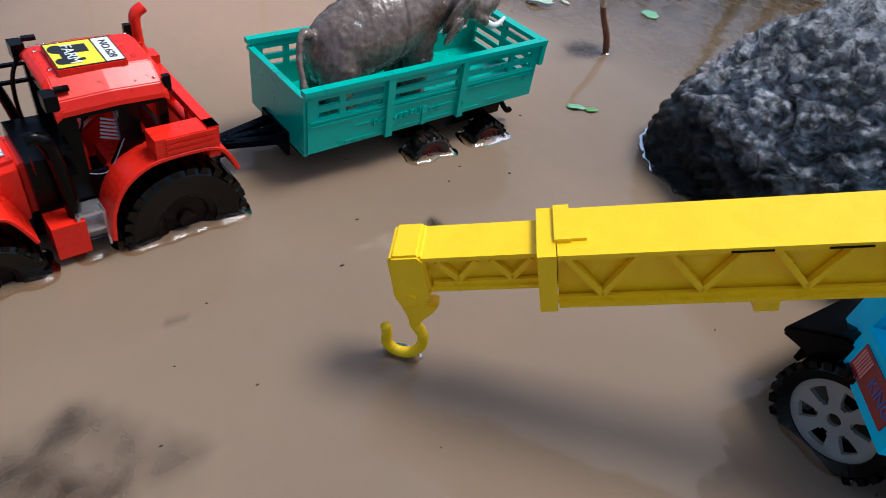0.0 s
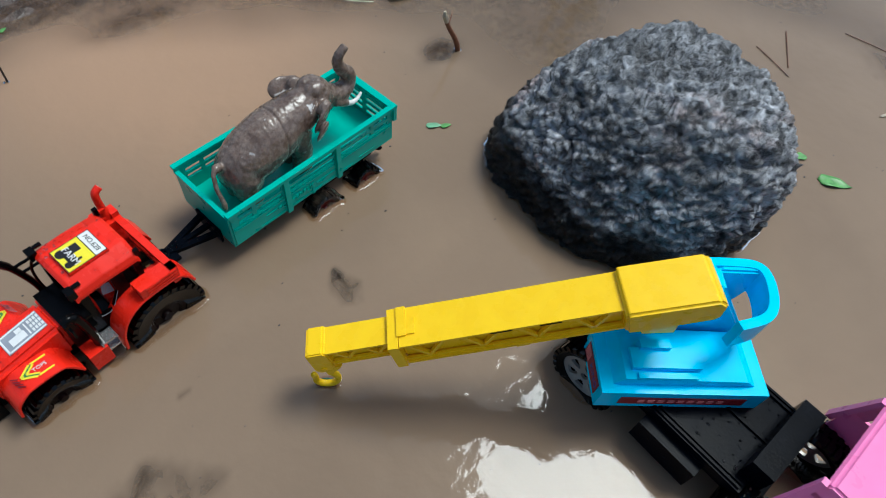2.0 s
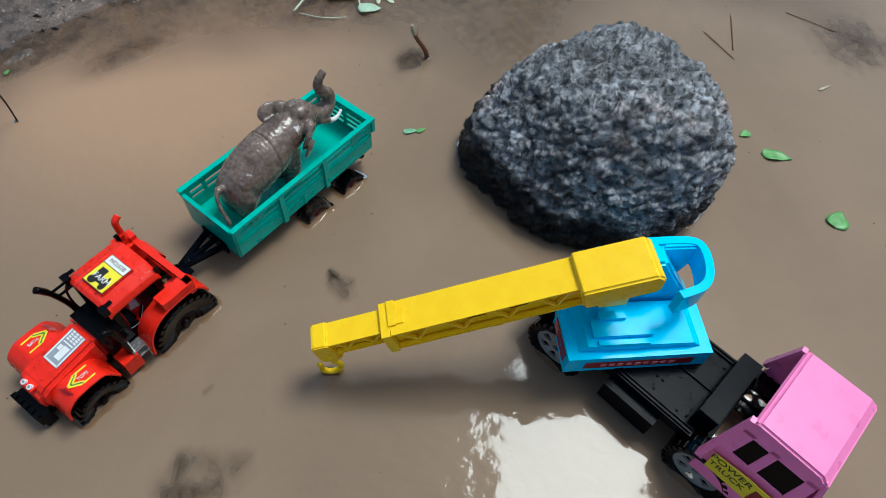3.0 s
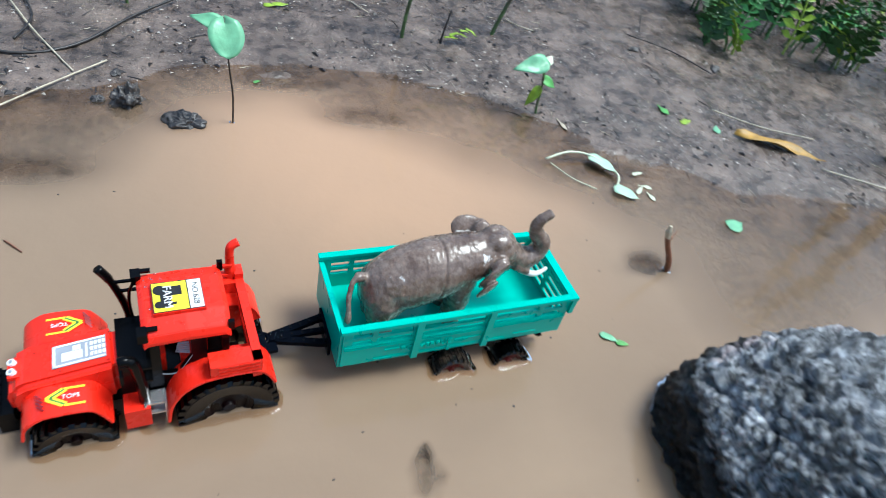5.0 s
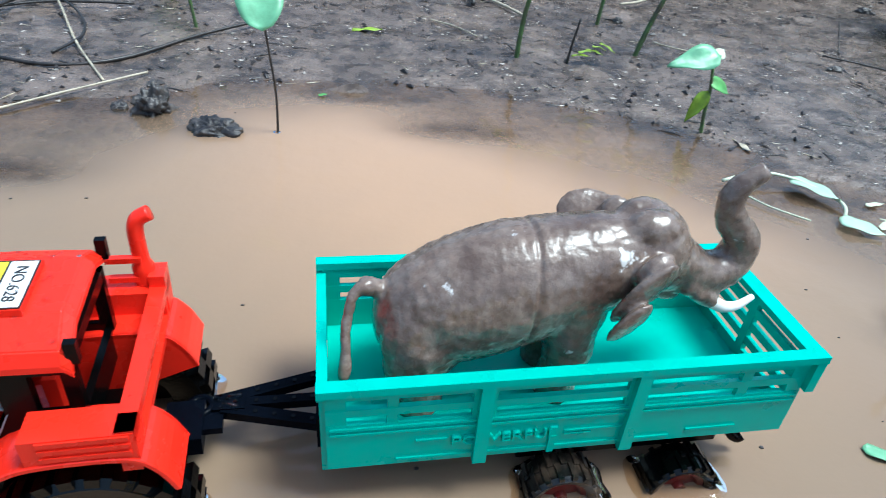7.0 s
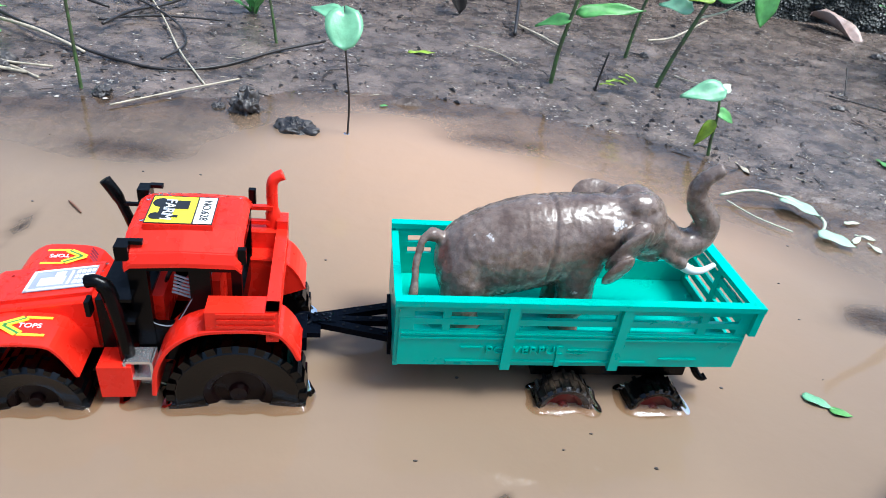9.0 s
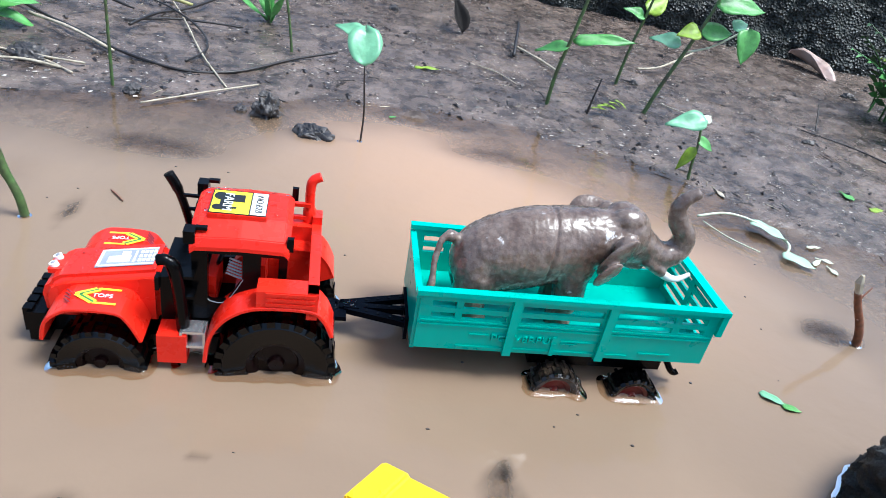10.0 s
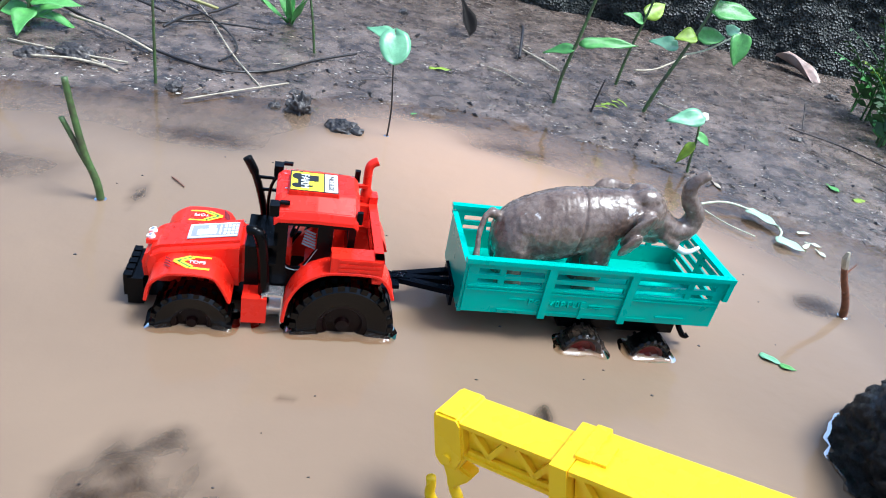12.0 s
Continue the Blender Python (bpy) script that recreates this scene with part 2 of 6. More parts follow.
def rock_material():
    """Dark weathered rock: flaky grey crust, black fissures, rusty brown patches."""
    m = mat("weathered_rock", (0.10, 0.101, 0.107), 0.34, vary=0.7, scale=160, second=(0.30, 0.30, 0.31), second_scale=60, spec=0.5)
    n, l = m.node_tree.nodes, m.node_tree.links
    p = n["Principled BSDF"]
    co = n.new("ShaderNodeTexCoord")
    lay = n.new("ShaderNodeMapping")
    lay.inputs["Rotation"].default_value = (radians(25), radians(-35), radians(40))
    lay.inputs["Scale"].default_value = (0.45, 1.0, 1.35)
    l.new(co.outputs["Object"], lay.inputs["Vector"])
    crust = n.new("ShaderNodeTexNoise")
    crust.inputs["Scale"].default_value = 85
    crust.inputs["Detail"].default_value = 10
    crust.inputs["Roughness"].default_value = 0.72
    crust.inputs["Distortion"].default_value = 0.9
    l.new(lay.outputs["Vector"], crust.inputs["Vector"])
    # tone follows the bump height; its palest end also paints in specular sparkle
    tone = n.new("ShaderNodeValToRGB")
    for k, (at, c) in enumerate(((0.365, 0.003), (0.43, 0.055), (0.48, 0.25), (0.55, 0.50), (0.63, 0.80))):
        e = tone.color_ramp.elements[k] if k < 2 else tone.color_ramp.elements.new(at)
        e.position, e.color = at, (c, c * 1.01, c * 1.05, 1)
    l.new(crust.outputs["Fac"], tone.inputs["Fac"])
    patchy = n.new("ShaderNodeMix")
    patchy.data_type = "RGBA"
    patchy.inputs["Factor"].default_value = 0.3
    l.new(tone.outputs["Color"], patchy.inputs["A"])
    l.new(p.inputs["Base Color"].links[0].from_socket, patchy.inputs["B"])
    # wide areas of darker and paler crust
    wide = n.new("ShaderNodeTexNoise")
    wide.inputs["Scale"].default_value = 13
    wide.inputs["Detail"].default_value = 6
    l.new(co.outputs["Object"], wide.inputs["Vector"])
    span = n.new("ShaderNodeMapRange")
    span.inputs["From Min"].default_value, span.inputs["From Max"].default_value = 0.36, 0.62
    span.inputs["To Min"].default_value, span.inputs["To Max"].default_value = 0.45, 1.3
    l.new(wide.outputs["Fac"], span.inputs["Value"])
    area = n.new("ShaderNodeVectorMath")
    area.operation = "SCALE"
    l.new(patchy.outputs["Result"], area.inputs[0])
    l.new(span.outputs["Result"], area.inputs["Scale"])
    brown = n.new("ShaderNodeTexNoise")
    brown.inputs["Scale"].default_value = 11
    brown.inputs["Detail"].default_value = 8
    brown.inputs["Roughness"].default_value = 0.62
    l.new(co.outputs["Object"], brown.inputs["Vector"])
    cut = n.new("ShaderNodeMapRange")
    cut.inputs["From Min"].default_value, cut.inputs["From Max"].default_value = 0.55, 0.70
    cut.inputs["To Max"].default_value = 0.75
    l.new(brown.outputs["Fac"], cut.inputs["Value"])
    rust = n.new("ShaderNodeMix")
    rust.data_type = "RGBA"
    rust.blend_type = "MULTIPLY"
    rust.inputs["Factor"].default_value = 1.0
    rust.inputs["A"].default_value = (1.45, 0.95, 0.80, 1)
    l.new(area.outputs["Vector"], rust.inputs["B"])
    mix = n.new("ShaderNodeMix")
    mix.data_type = "RGBA"
    l.new(cut.outputs["Result"], mix.inputs["Factor"])
    l.new(area.outputs["Vector"], mix.inputs["A"])
    l.new(rust.outputs["Result"], mix.inputs["B"])
    # an uneven band of wet algae along the waterline
    geo = n.new("ShaderNodeNewGeometry")
    sep = n.new("ShaderNodeSeparateXYZ")
    l.new(geo.outputs["Position"], sep.inputs[0])
    add = n.new("ShaderNodeMath")
    add.operation = "MULTIPLY_ADD"
    add.inputs[1].default_value = -0.13
    l.new(brown.outputs["Fac"], add.inputs[0])
    l.new(sep.outputs["Z"], add.inputs[2])
    wet = n.new("ShaderNodeMapRange")
    wet.inputs["From Min"].default_value, wet.inputs["From Max"].default_value = -0.022, -0.004
    l.new(add.outputs[0], wet.inputs["Value"])
    soak = n.new("ShaderNodeMix")
    soak.data_type = "RGBA"
    soak.inputs["A"].default_value = (0.007, 0.006, 0.006, 1)
    l.new(wet.outputs["Result"], soak.inputs["Factor"])
    l.new(mix.outputs["Result"], soak.inputs["B"])
    l.new(soak.outputs["Result"], p.inputs["Base Color"])
    last = n.new("ShaderNodeBump")
    last.inputs["Strength"].default_value, last.inputs["Distance"].default_value = 1.0, 0.006
    l.new(crust.outputs["Fac"], last.inputs["Height"])
    for sc, dist in ((60, 0.003), (150, 0.0028), (320, 0.0012)):
        t = n.new("ShaderNodeTexNoise")
        t.inputs["Scale"].default_value = sc
        t.inputs["Detail"].default_value = 6
        t.inputs["Roughness"].default_value = 0.65
        t.inputs["Distortion"].default_value = 0.8
        l.new(lay.outputs["Vector"], t.inputs["Vector"])
        b = n.new("ShaderNodeBump")
        b.inputs["Strength"].default_value = 1.0
        b.inputs["Distance"].default_value = dist
        l.new(t.outputs["Fac"], b.inputs["Height"])
        if last:
            l.new(last.outputs["Normal"], b.inputs["Normal"])
        last = b
    l.new(last.outputs["Normal"], p.inputs["Normal"])
    return m


MUD = mud_material()
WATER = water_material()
ROCK = rock_material()
BANK = mat("dark_bank", (0.010, 0.012, 0.009), 0.4, vary=0.7, scale=120, bump=0.0, second=(0.060, 0.064, 0.054), second_scale=75)
bn, bl = BANK.node_tree.nodes, BANK.node_tree.links
grit, gritty, where = bn.new("ShaderNodeTexVoronoi"), bn.new("ShaderNodeBump"), bn.new("ShaderNodeTexCoord")
grit.inputs["Scale"].default_value = 150
gritty.inputs["Distance"].default_value = 0.011
bl.new(where.outputs["Object"], grit.inputs["Vector"])
bl.new(grit.outputs["Distance"], gritty.inputs["Height"])
bl.new(gritty.outputs["Normal"], bn["Principled BSDF"].inputs["Normal"])


# ---- mesh helpers ----
def part(name, bm, material, parent=None, label="", smooth=False):
    """Links a bmesh as one mesh object, under a thing or a part."""
    me = bpy.data.meshes.new(name)
    bmesh.ops.recalc_face_normals(bm, faces=bm.faces[:])
    bm.to_mesh(me)
    bm.free()
    for mm in material if isinstance(material, (list, tuple)) else [material]:
        me.materials.append(mm)
    if smooth:
        for f in me.polygons:
            f.use_smooth = True
    ob = new(name, me)
    if parent:
        ob.parent = parent
    if label:
        tagged(ob, label)
    return ob


def thing(name, m, label, category, group=""):
    ob = new(name)
    ob.empty_display_size = 0.02
    ob.matrix_basis = m
    return tagged(ob, label, category, group)


def bevel(bm, width, seg=2, angle=35):
    edges = [e for e in bm.edges if len(e.link_faces) == 2 and e.calc_face_angle(0) > radians(angle)]
    bmesh.ops.bevel(bm, geom=edges, offset=width, segments=seg, affect="EDGES", clamp_overlap=True)
    return bm


def add_box(bm, x0, x1, y0, y1, z0, z1, m=None):
    vs = [bm.verts.new(v) for v in ((x0, y0, z0), (x1, y0, z0), (x1, y1, z0), (x0, y1, z0), (x0, y0, z1), (x1, y0, z1), (x1, y1, z1), (x0, y1, z1))]
    if m:
        for v in vs:
            v.co = m @ v.co
    for f in ((0, 3, 2, 1), (4, 5, 6, 7), (0, 1, 5, 4), (1, 2, 6, 5), (2, 3, 7, 6), (3, 0, 4, 7)):
        bm.faces.new([vs[i] for i in f])
    return vs


def box(x0, x1, y0, y1, z0, z1, b=0.0006, seg=2):
    bm = bmesh.new()
    add_box(bm, x0, x1, y0, y1, z0, z1)
    return bevel(bm, b, seg) if b else bm


def boxes(rows, b=0.0004):
    bm = bmesh.new()
    for r in rows:
        add_box(bm, *r)
    return bevel(bm, b, 1) if b else bm


def add_prism(bm, outline, y0, y1, flip=False):
    """A side outline of (x, z), drawn out from y0 to y1."""
    a = [bm.verts.new((x, y0, z)) for x, z in outline]
    b = [bm.verts.new((x, y1, z)) for x, z in outline]
    k = len(outline)
    bm.faces.new(a)
    bm.faces.new(b[::-1])
    for i in range(k):
        bm.faces.new((a[i], b[i], b[(i + 1) % k], a[(i + 1) % k]))
    return bm


def prism(outline, y0, y1, b=0.0006, seg=2):
    bm = add_prism(bmesh.new(), outline, y0, y1)
    bmesh.ops.recalc_face_normals(bm, faces=bm.faces[:])
    return bevel(bm, b, seg) if b else bm


def shell(line, thick, y0, y1, b=0.0004):
    """A bent sheet: a line of (x, z) with thickness, drawn out from y0 to y1."""
    pts = [Vector((x, z)) for x, z in line]
    inner = []
    for i, p in enumerate(pts):
        a, c = pts[max(0, i - 1)], pts[min(len(pts) - 1, i + 1)]
        d = (c - a).normalized()
        inner.append(p + Vector((d.y, -d.x)) * thick)
    return prism([tuple(p) for p in pts] + [tuple(p) for p in inner[::-1]], y0, y1, b, 1)


def add_tube(bm, pts, radii, seg=10, cap=True):
    pts = [Vector(p) for p in pts]
    if isinstance(radii, (int, float)):
        radii = [radii] * len(pts)
    rings = []
    side = None
    for i, p in enumerate(pts):
        d = (pts[min(i + 1, len(pts) - 1)] - pts[max(i - 1, 0)]).normalized()
        if side is None:
            side = d.orthogonal().normalized()
        side = (side - d * side.dot(d)).normalized()
        up = d.cross(side)
        rings.append([bm.verts.new(p + (side * math.cos(a) + up * math.sin(a)) * radii[i]) for a in (2 * math.pi * k / seg for k in range(seg))])
    for a, b in zip(rings, rings[1:]):
        for k in range(seg):
            bm.faces.new((a[k], a[(k + 1) % seg], b[(k + 1) % seg], b[k]))
    if cap:
        bm.faces.new(rings[0][::-1])
        bm.faces.new(rings[-1])
    return bm


def tube(pts, radii, seg=10):
    return add_tube(bmesh.new(), pts, radii, seg)


def curve(pts, n=6):
    """A smooth line through points."""
    pts = [Vector(p) for p in pts]
    out = []
    for i in range(len(pts) - 1):
        p0, p1, p2, p3 = pts[max(0, i - 1)], pts[i], pts[i + 1], pts[min(len(pts) - 1, i + 2)]
        for k in range(n):
            t = k / n
            out.append(0.5 * (2 * p1 + (p2 - p0) * t + (2 * p0 - 5 * p1 + 4 * p2 - p3) * t * t + (3 * p1 - p0 - 3 * p2 + p3) * t ** 3))
    return out + [pts[-1]]


def add_lathe(bm, profile, seg=40):
    """A profile of (radius, y) turned about the y axis, closed."""
    rings = [[bm.verts.new((r * math.cos(a), y, r * math.sin(a))) for a in (2 * math.pi * k / seg for k in range(seg))] for r, y in profile]
    for a, b in zip(rings, rings[1:] + rings[:1]):
        for k in range(seg):
            bm.faces.new((a[k], b[k], b[(k + 1) % seg], a[(k + 1) % seg]))
    return bm


def blob(bm, c, r, m=None, sub=3):
    made = bmesh.ops.create_icosphere(bm, subdivisions=sub, radius=1)["verts"]
    for v in made:
        v.co = Vector((v.co.x * r[0], v.co.y * r[1], v.co.z * r[2]))
        if m:
            v.co = m @ v.co
        v.co += Vector(c)
    return made


def letters(name, text, size, m, material, parent, depth=0.0002, stretch=1.0):
    """Raised or printed writing, as a mesh."""
    cu = bpy.data.curves.new(name, "FONT")
    cu.body, cu.size, cu.extrude, cu.align_x, cu.align_y = text, size, depth, "CENTER", "CENTER"
    ob = bpy.data.objects.new(name, cu)
    me = bpy.data.meshes.new_from_object(ob)
    bpy.data.objects.remove(ob)
    me.transform(m @ Matrix.Diagonal((stretch, 1, 1, 1)))
    me.materials.append(material)
    ob = new(name, me)
    ob.parent = parent
    return ob


def wheel(parent, name, x, y0, y1, z, R, rim_r, rim_mat, lugs=22, holes=0, outer=-1):
    """A tyre with lugs and a rim; y0 to y1 across, the outer face to the side of outer."""
    bm = bmesh.new()
    w = y1 - y0
    prof = [(rim_r, y0 + 0.1 * w), (R * 0.86, y0), (R * 0.95, y0 + 0.12 * w), (R * 0.955, y1 - 0.12 * w), (R * 0.86, y1), (rim_r, y1 - 0.1 * w)]
    add_lathe(bm, prof, 48)
    for k in range(lugs):
        a = 2 * math.pi * k / lugs
        for s in (0, 1):
            m = pose(0, 0, 0, 0, -math.degrees(a) - s * 180 / lugs, 0)
            ya, yb = (y0 + 0.01 * w, y0 + 0.52 * w) if s == 0 else (y0 + 0.48 * w, y1 - 0.01 * w)
            add_box(bm, R * 0.88, R, ya, yb, -R * 0.065, R * 0.065, m)
    ty = part("tyre", bm, TYRE, parent)
    ty.location = (x, 0, z)
    bm = bmesh.new()
    face = y0 + 0.16 * w if outer < 0 else y1 - 0.16 * w
    back = face - outer * 0.25 * w
    if not holes:
        add_lathe(bm, [(rim_r, face), (rim_r * 0.8, face - outer * 0.05 * w), (rim_r * 0.72, face - outer * 0.15 * w), (rim_r * 0.3, face - outer * 0.12 * w), (rim_r * 0.25, face + outer * 0.04 * w), (0.0003, face + outer * 0.05 * w), (0.0003, back), (rim_r, back)], 40)
    else:
        # a disc with a ring of large holes: hub, spokes and outer ring
        seg = holes * 12
        grid = []
        radii = [rim_r * k for k in (0.16, 0.2, 0.3, 0.36, 0.45, 0.55, 0.65, 0.74, 0.8, 0.86, 1.0)]
        for r in radii:
            grid.append([bm.verts.new((r * math.cos(2 * math.pi * k / seg), face, r * math.sin(2 * math.pi * k / seg))) for k in range(seg)])
        for i in range(len(radii) - 1):
            for k in range(seg):
                rm = 0.5 * (radii[i] + radii[i + 1]) / rim_r
                ph = ((k + 0.5) / 12) % 1 - 0.5
                half = 0.16 + 0.16 * (rm - 0.36) / 0.4
                cutr = 0.36 < rm < 0.8 and abs(ph) < half * (1 - 0.35 * abs((rm - 0.58) / 0.22) ** 3)
                if not cutr:
                    bm.faces.new((grid[i][k], grid[i][(k + 1) % seg], grid[i + 1][(k + 1) % seg], grid[i + 1][k]))
        geo = bmesh.ops.extrude_face_region(bm, geom=bm.faces[:])
        for v in geo["geom"]:
            if isinstance(v, bmesh.types.BMVert):
                v.co.y -= outer * 0.12 * w
        loose = [v for v in bm.verts if not v.link_faces]
        bmesh.ops.delete(bm, geom=loose, context="VERTS")
    rm = part("rim", bm, rim_mat, ty)
    return ty


# ---- ground and water ----
SHORE = [(-6, -0.5), (-1.209, 0.382), (-0.607, 0.601), (-0.307, 0.68), (-0.198, 0.718), (-0.038, 0.762), (0.08, 0.82), (0.224, 0.852), (0.349, 0.832), (0.474, 0.796), (0.562, 0.734), (0.684, 0.666), (0.816, 0.579), (1.066, 0.536), (1.272, 0.391), (2.0, 0.05), (6, -1.5)]
# the lump beside the broken twig makes a dark patch for the twig's shadow
LUMPS = [(0.251, 0.24, 0.02, 0.022, 0.04), (0.256, 0.262, 0.008, 0.008, 0.036), (0.015, 0.205, 0.04, 0.022, 0.034), (0.045, 0.165, 0.05, 0.022, 0.032), (-0.01, 0.17, 0.03, 0.02, 0.03), (0.08, 0.25, 0.01, 0.008, 0.034), (-0.087, 0.469, 0.012, 0.03, 0.034), (0.577, 0.452, 0.024, 0.016, 0.034), (0.205, 0.804, 0.04, 0.012, 0.03), (0.292, 0.726, 0.05, 0.02, 0.012), (-0.065, 0.616, 0.05, 0.02, 0.016), (1.115, -0.017, 0.09, 0.07, 0.03), (-0.203, 0.491, 0.06, 0.04, 0.02), (0.613, 0.634, 0.06, 0.03, 0.02)]


def height(x, y):
    d = y - np.interp(x, [p[0] for p in SHORE], [p[1] for p in SHORE])
    d += 0.018 * noise.noise((x * 7, y * 7, 3.1)) + 0.008 * noise.noise((x * 23, y * 23, 1.7))
    if d > 0:
        h = 0.02 * d + 0.012 * (1 - math.exp(-d / 0.3)) + 0.0030 * min(1, d / 0.05) * noise.fractal((x * 30, y * 30, 0.3), 0.8, 2.1, 4) + 0.005 * min(1, d / 0.2) * noise.noise((x * 5, y * 5, 7))
        clump = noise.noise((x * 75, y * 75, 4.4))
        h += 0.0045 * min(1, d / 0.04) * max(0, clump - 0.25)
    else:
        slope = 0.165 - 0.075 * min(1, max(0, (x - 0.45) / 0.15))
        h = max(-0.048, (slope + 0.66 * slope * noise.noise((x * 4, y * 4, 9.0))) * d)
        for lx, ly, rx, ry, up in LUMPS:
            e = ((x - lx) / rx) ** 2 + ((y - ly) / ry) ** 2
            if e < 9:
                h += up * math.exp(-e * 0.9) * (1 + 0.5 * noise.noise((x * 60, y * 60, 2)))
        h = min(h, -0.0035) if d < -0.03 else h
        back = max(0, -1.6 - y) + max(0, -1.8 - x)
        h += 0.12 * back
    return h


def steps(lo, hi, a, b, fine, grow=1.22):
    mid = list(np.arange(a, b + fine / 2, fine))
    left, right, s = [a], [mid[-1]], fine
    while left[-1] > lo:
        s *= grow
        left.append(left[-1] - s)
    s = fine
    while right[-1] < hi:
        s *= grow
        right.append(right[-1] + s)
    return left[:0:-1] + mid + right[1:]


def sheet(xs, ys, zf):
    verts = [(x, y, zf(x, y)) for y in ys for x in xs]
    k = len(xs)
    faces = [(j * k + i, j * k + i + 1, (j + 1) * k + i + 1, (j + 1) * k + i) for j in range(len(ys) - 1) for i in range(k - 1)]
    me = bpy.data.meshes.new("sheet")
    me.from_pydata(verts, [], faces)
    for f in me.polygons:
        f.use_smooth = True
    return me


gx, gy = steps(-30, 30, -0.55, 1.6, 0.009), steps(-30, 30, -0.3, 1.7, 0.009)
me = sheet(gx, gy, height)
me.materials.append(MUD)
ground = tagged(new("ground", me), "wet brown mud bank sloping into the puddle", "ground", kind="structure")
wx, wy = steps(-2.5, 3.0, -0.5, 1.5, 0.009), steps(-2.5, 1.3, -0.3, 0.95, 0.009)
me = sheet(wx, wy, lambda x, y: 0.0)
att = me.attributes.new("depth", "FLOAT", "POINT")
att.data.foreach_set("value", [-height(x, y) for y in wy for x in wx])
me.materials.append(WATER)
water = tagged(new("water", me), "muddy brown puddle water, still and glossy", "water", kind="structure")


# ---- boulder ----
def boulder():
    bm = bmesh.new()
    bmesh.ops.create_icosphere(bm, subdivisions=7, radius=1)
    f_axis = Matrix.Diagonal((0.45, 1.0, 1.35)) @ pose(0, 0, 0, 25, -35, 40).to_3x3()
    R, H, k = (0.146, 0.160), 0.166, 2.3
    for v in bm.verts:
        n = v.co.normalized()
        e = (math.hypot(n.x / R[0], n.y / R[1]) ** k + (abs(n.z) / H) ** k) ** (-1 / k)
        p = n * e
        q = Vector((p.x + 0.4 * p.y, p.y - 0.3 * p.x, p.z * 1.5 + 0.3 * p.x))
        turb = Vector((noise.noise(q * 40), noise.noise(q * 40 + Vector((5, 5, 5))), noise.noise(q * 40 + Vector((9, 1, 2))))) * 0.010
        w = 0.020 * noise.noise(p * 8 + Vector((3, 1, 5))) + 0.005 * noise.noise(p * 21) + 0.003 * noise.fractal(q * 60, 0.6, 2.2, 4)
        # crusts with sharp edges, and cracks between them
        crust = noise.noise((q + turb) * 30)
        crust2 = noise.noise((q + turb) * 75 + Vector((4, 4, 1)))
        w += 0.0042 * (math.floor(crust * 5) + min(1, 6 * (crust * 5 % 1))) / 5 + 0.0034 * (math.floor(crust2 * 4) + min(1, 4 * (crust2 * 4 % 1))) / 4
        flake = f_axis @ (p + turb * 0.6)
        w -= 0.0052 * max(0, 1 - 5 * abs(noise.noise(flake * 60))) + 0.0032 * max(0, 1 - 4 * abs(noise.noise(flake * 130 + Vector((3, 3, 3)))))
        crack = abs(noise.noise((q + turb) * 17 + Vector((2, 8, 3))))
        w -= 0.0100 * max(0, 1 - crack * 18) * max(0, min(1, 2.5 * noise.noise(p * 16) + 0.5))
        crack = abs(noise.noise((q + turb) * 48 + Vector((7, 1, 3))))
        w -= 0.0050 * max(0, 1 - crack * 9) * max(0, min(1, 2.5 * noise.noise(p * 30) + 0.5))
        v.co = p + n * w
        up = max(0, v.co.z)
        v.co.x += 0.08 * up
        v.co.y -= 0.12 * up
    ob = part("boulder", bm, ROCK, smooth=True)
    ob.matrix_basis = pose(0.607, 0.156, 0.0, 0, 0, 20)
    return tagged(ob, "rough dark grey boulder, wet at its foot, in the puddle", "boulder")


boulder()


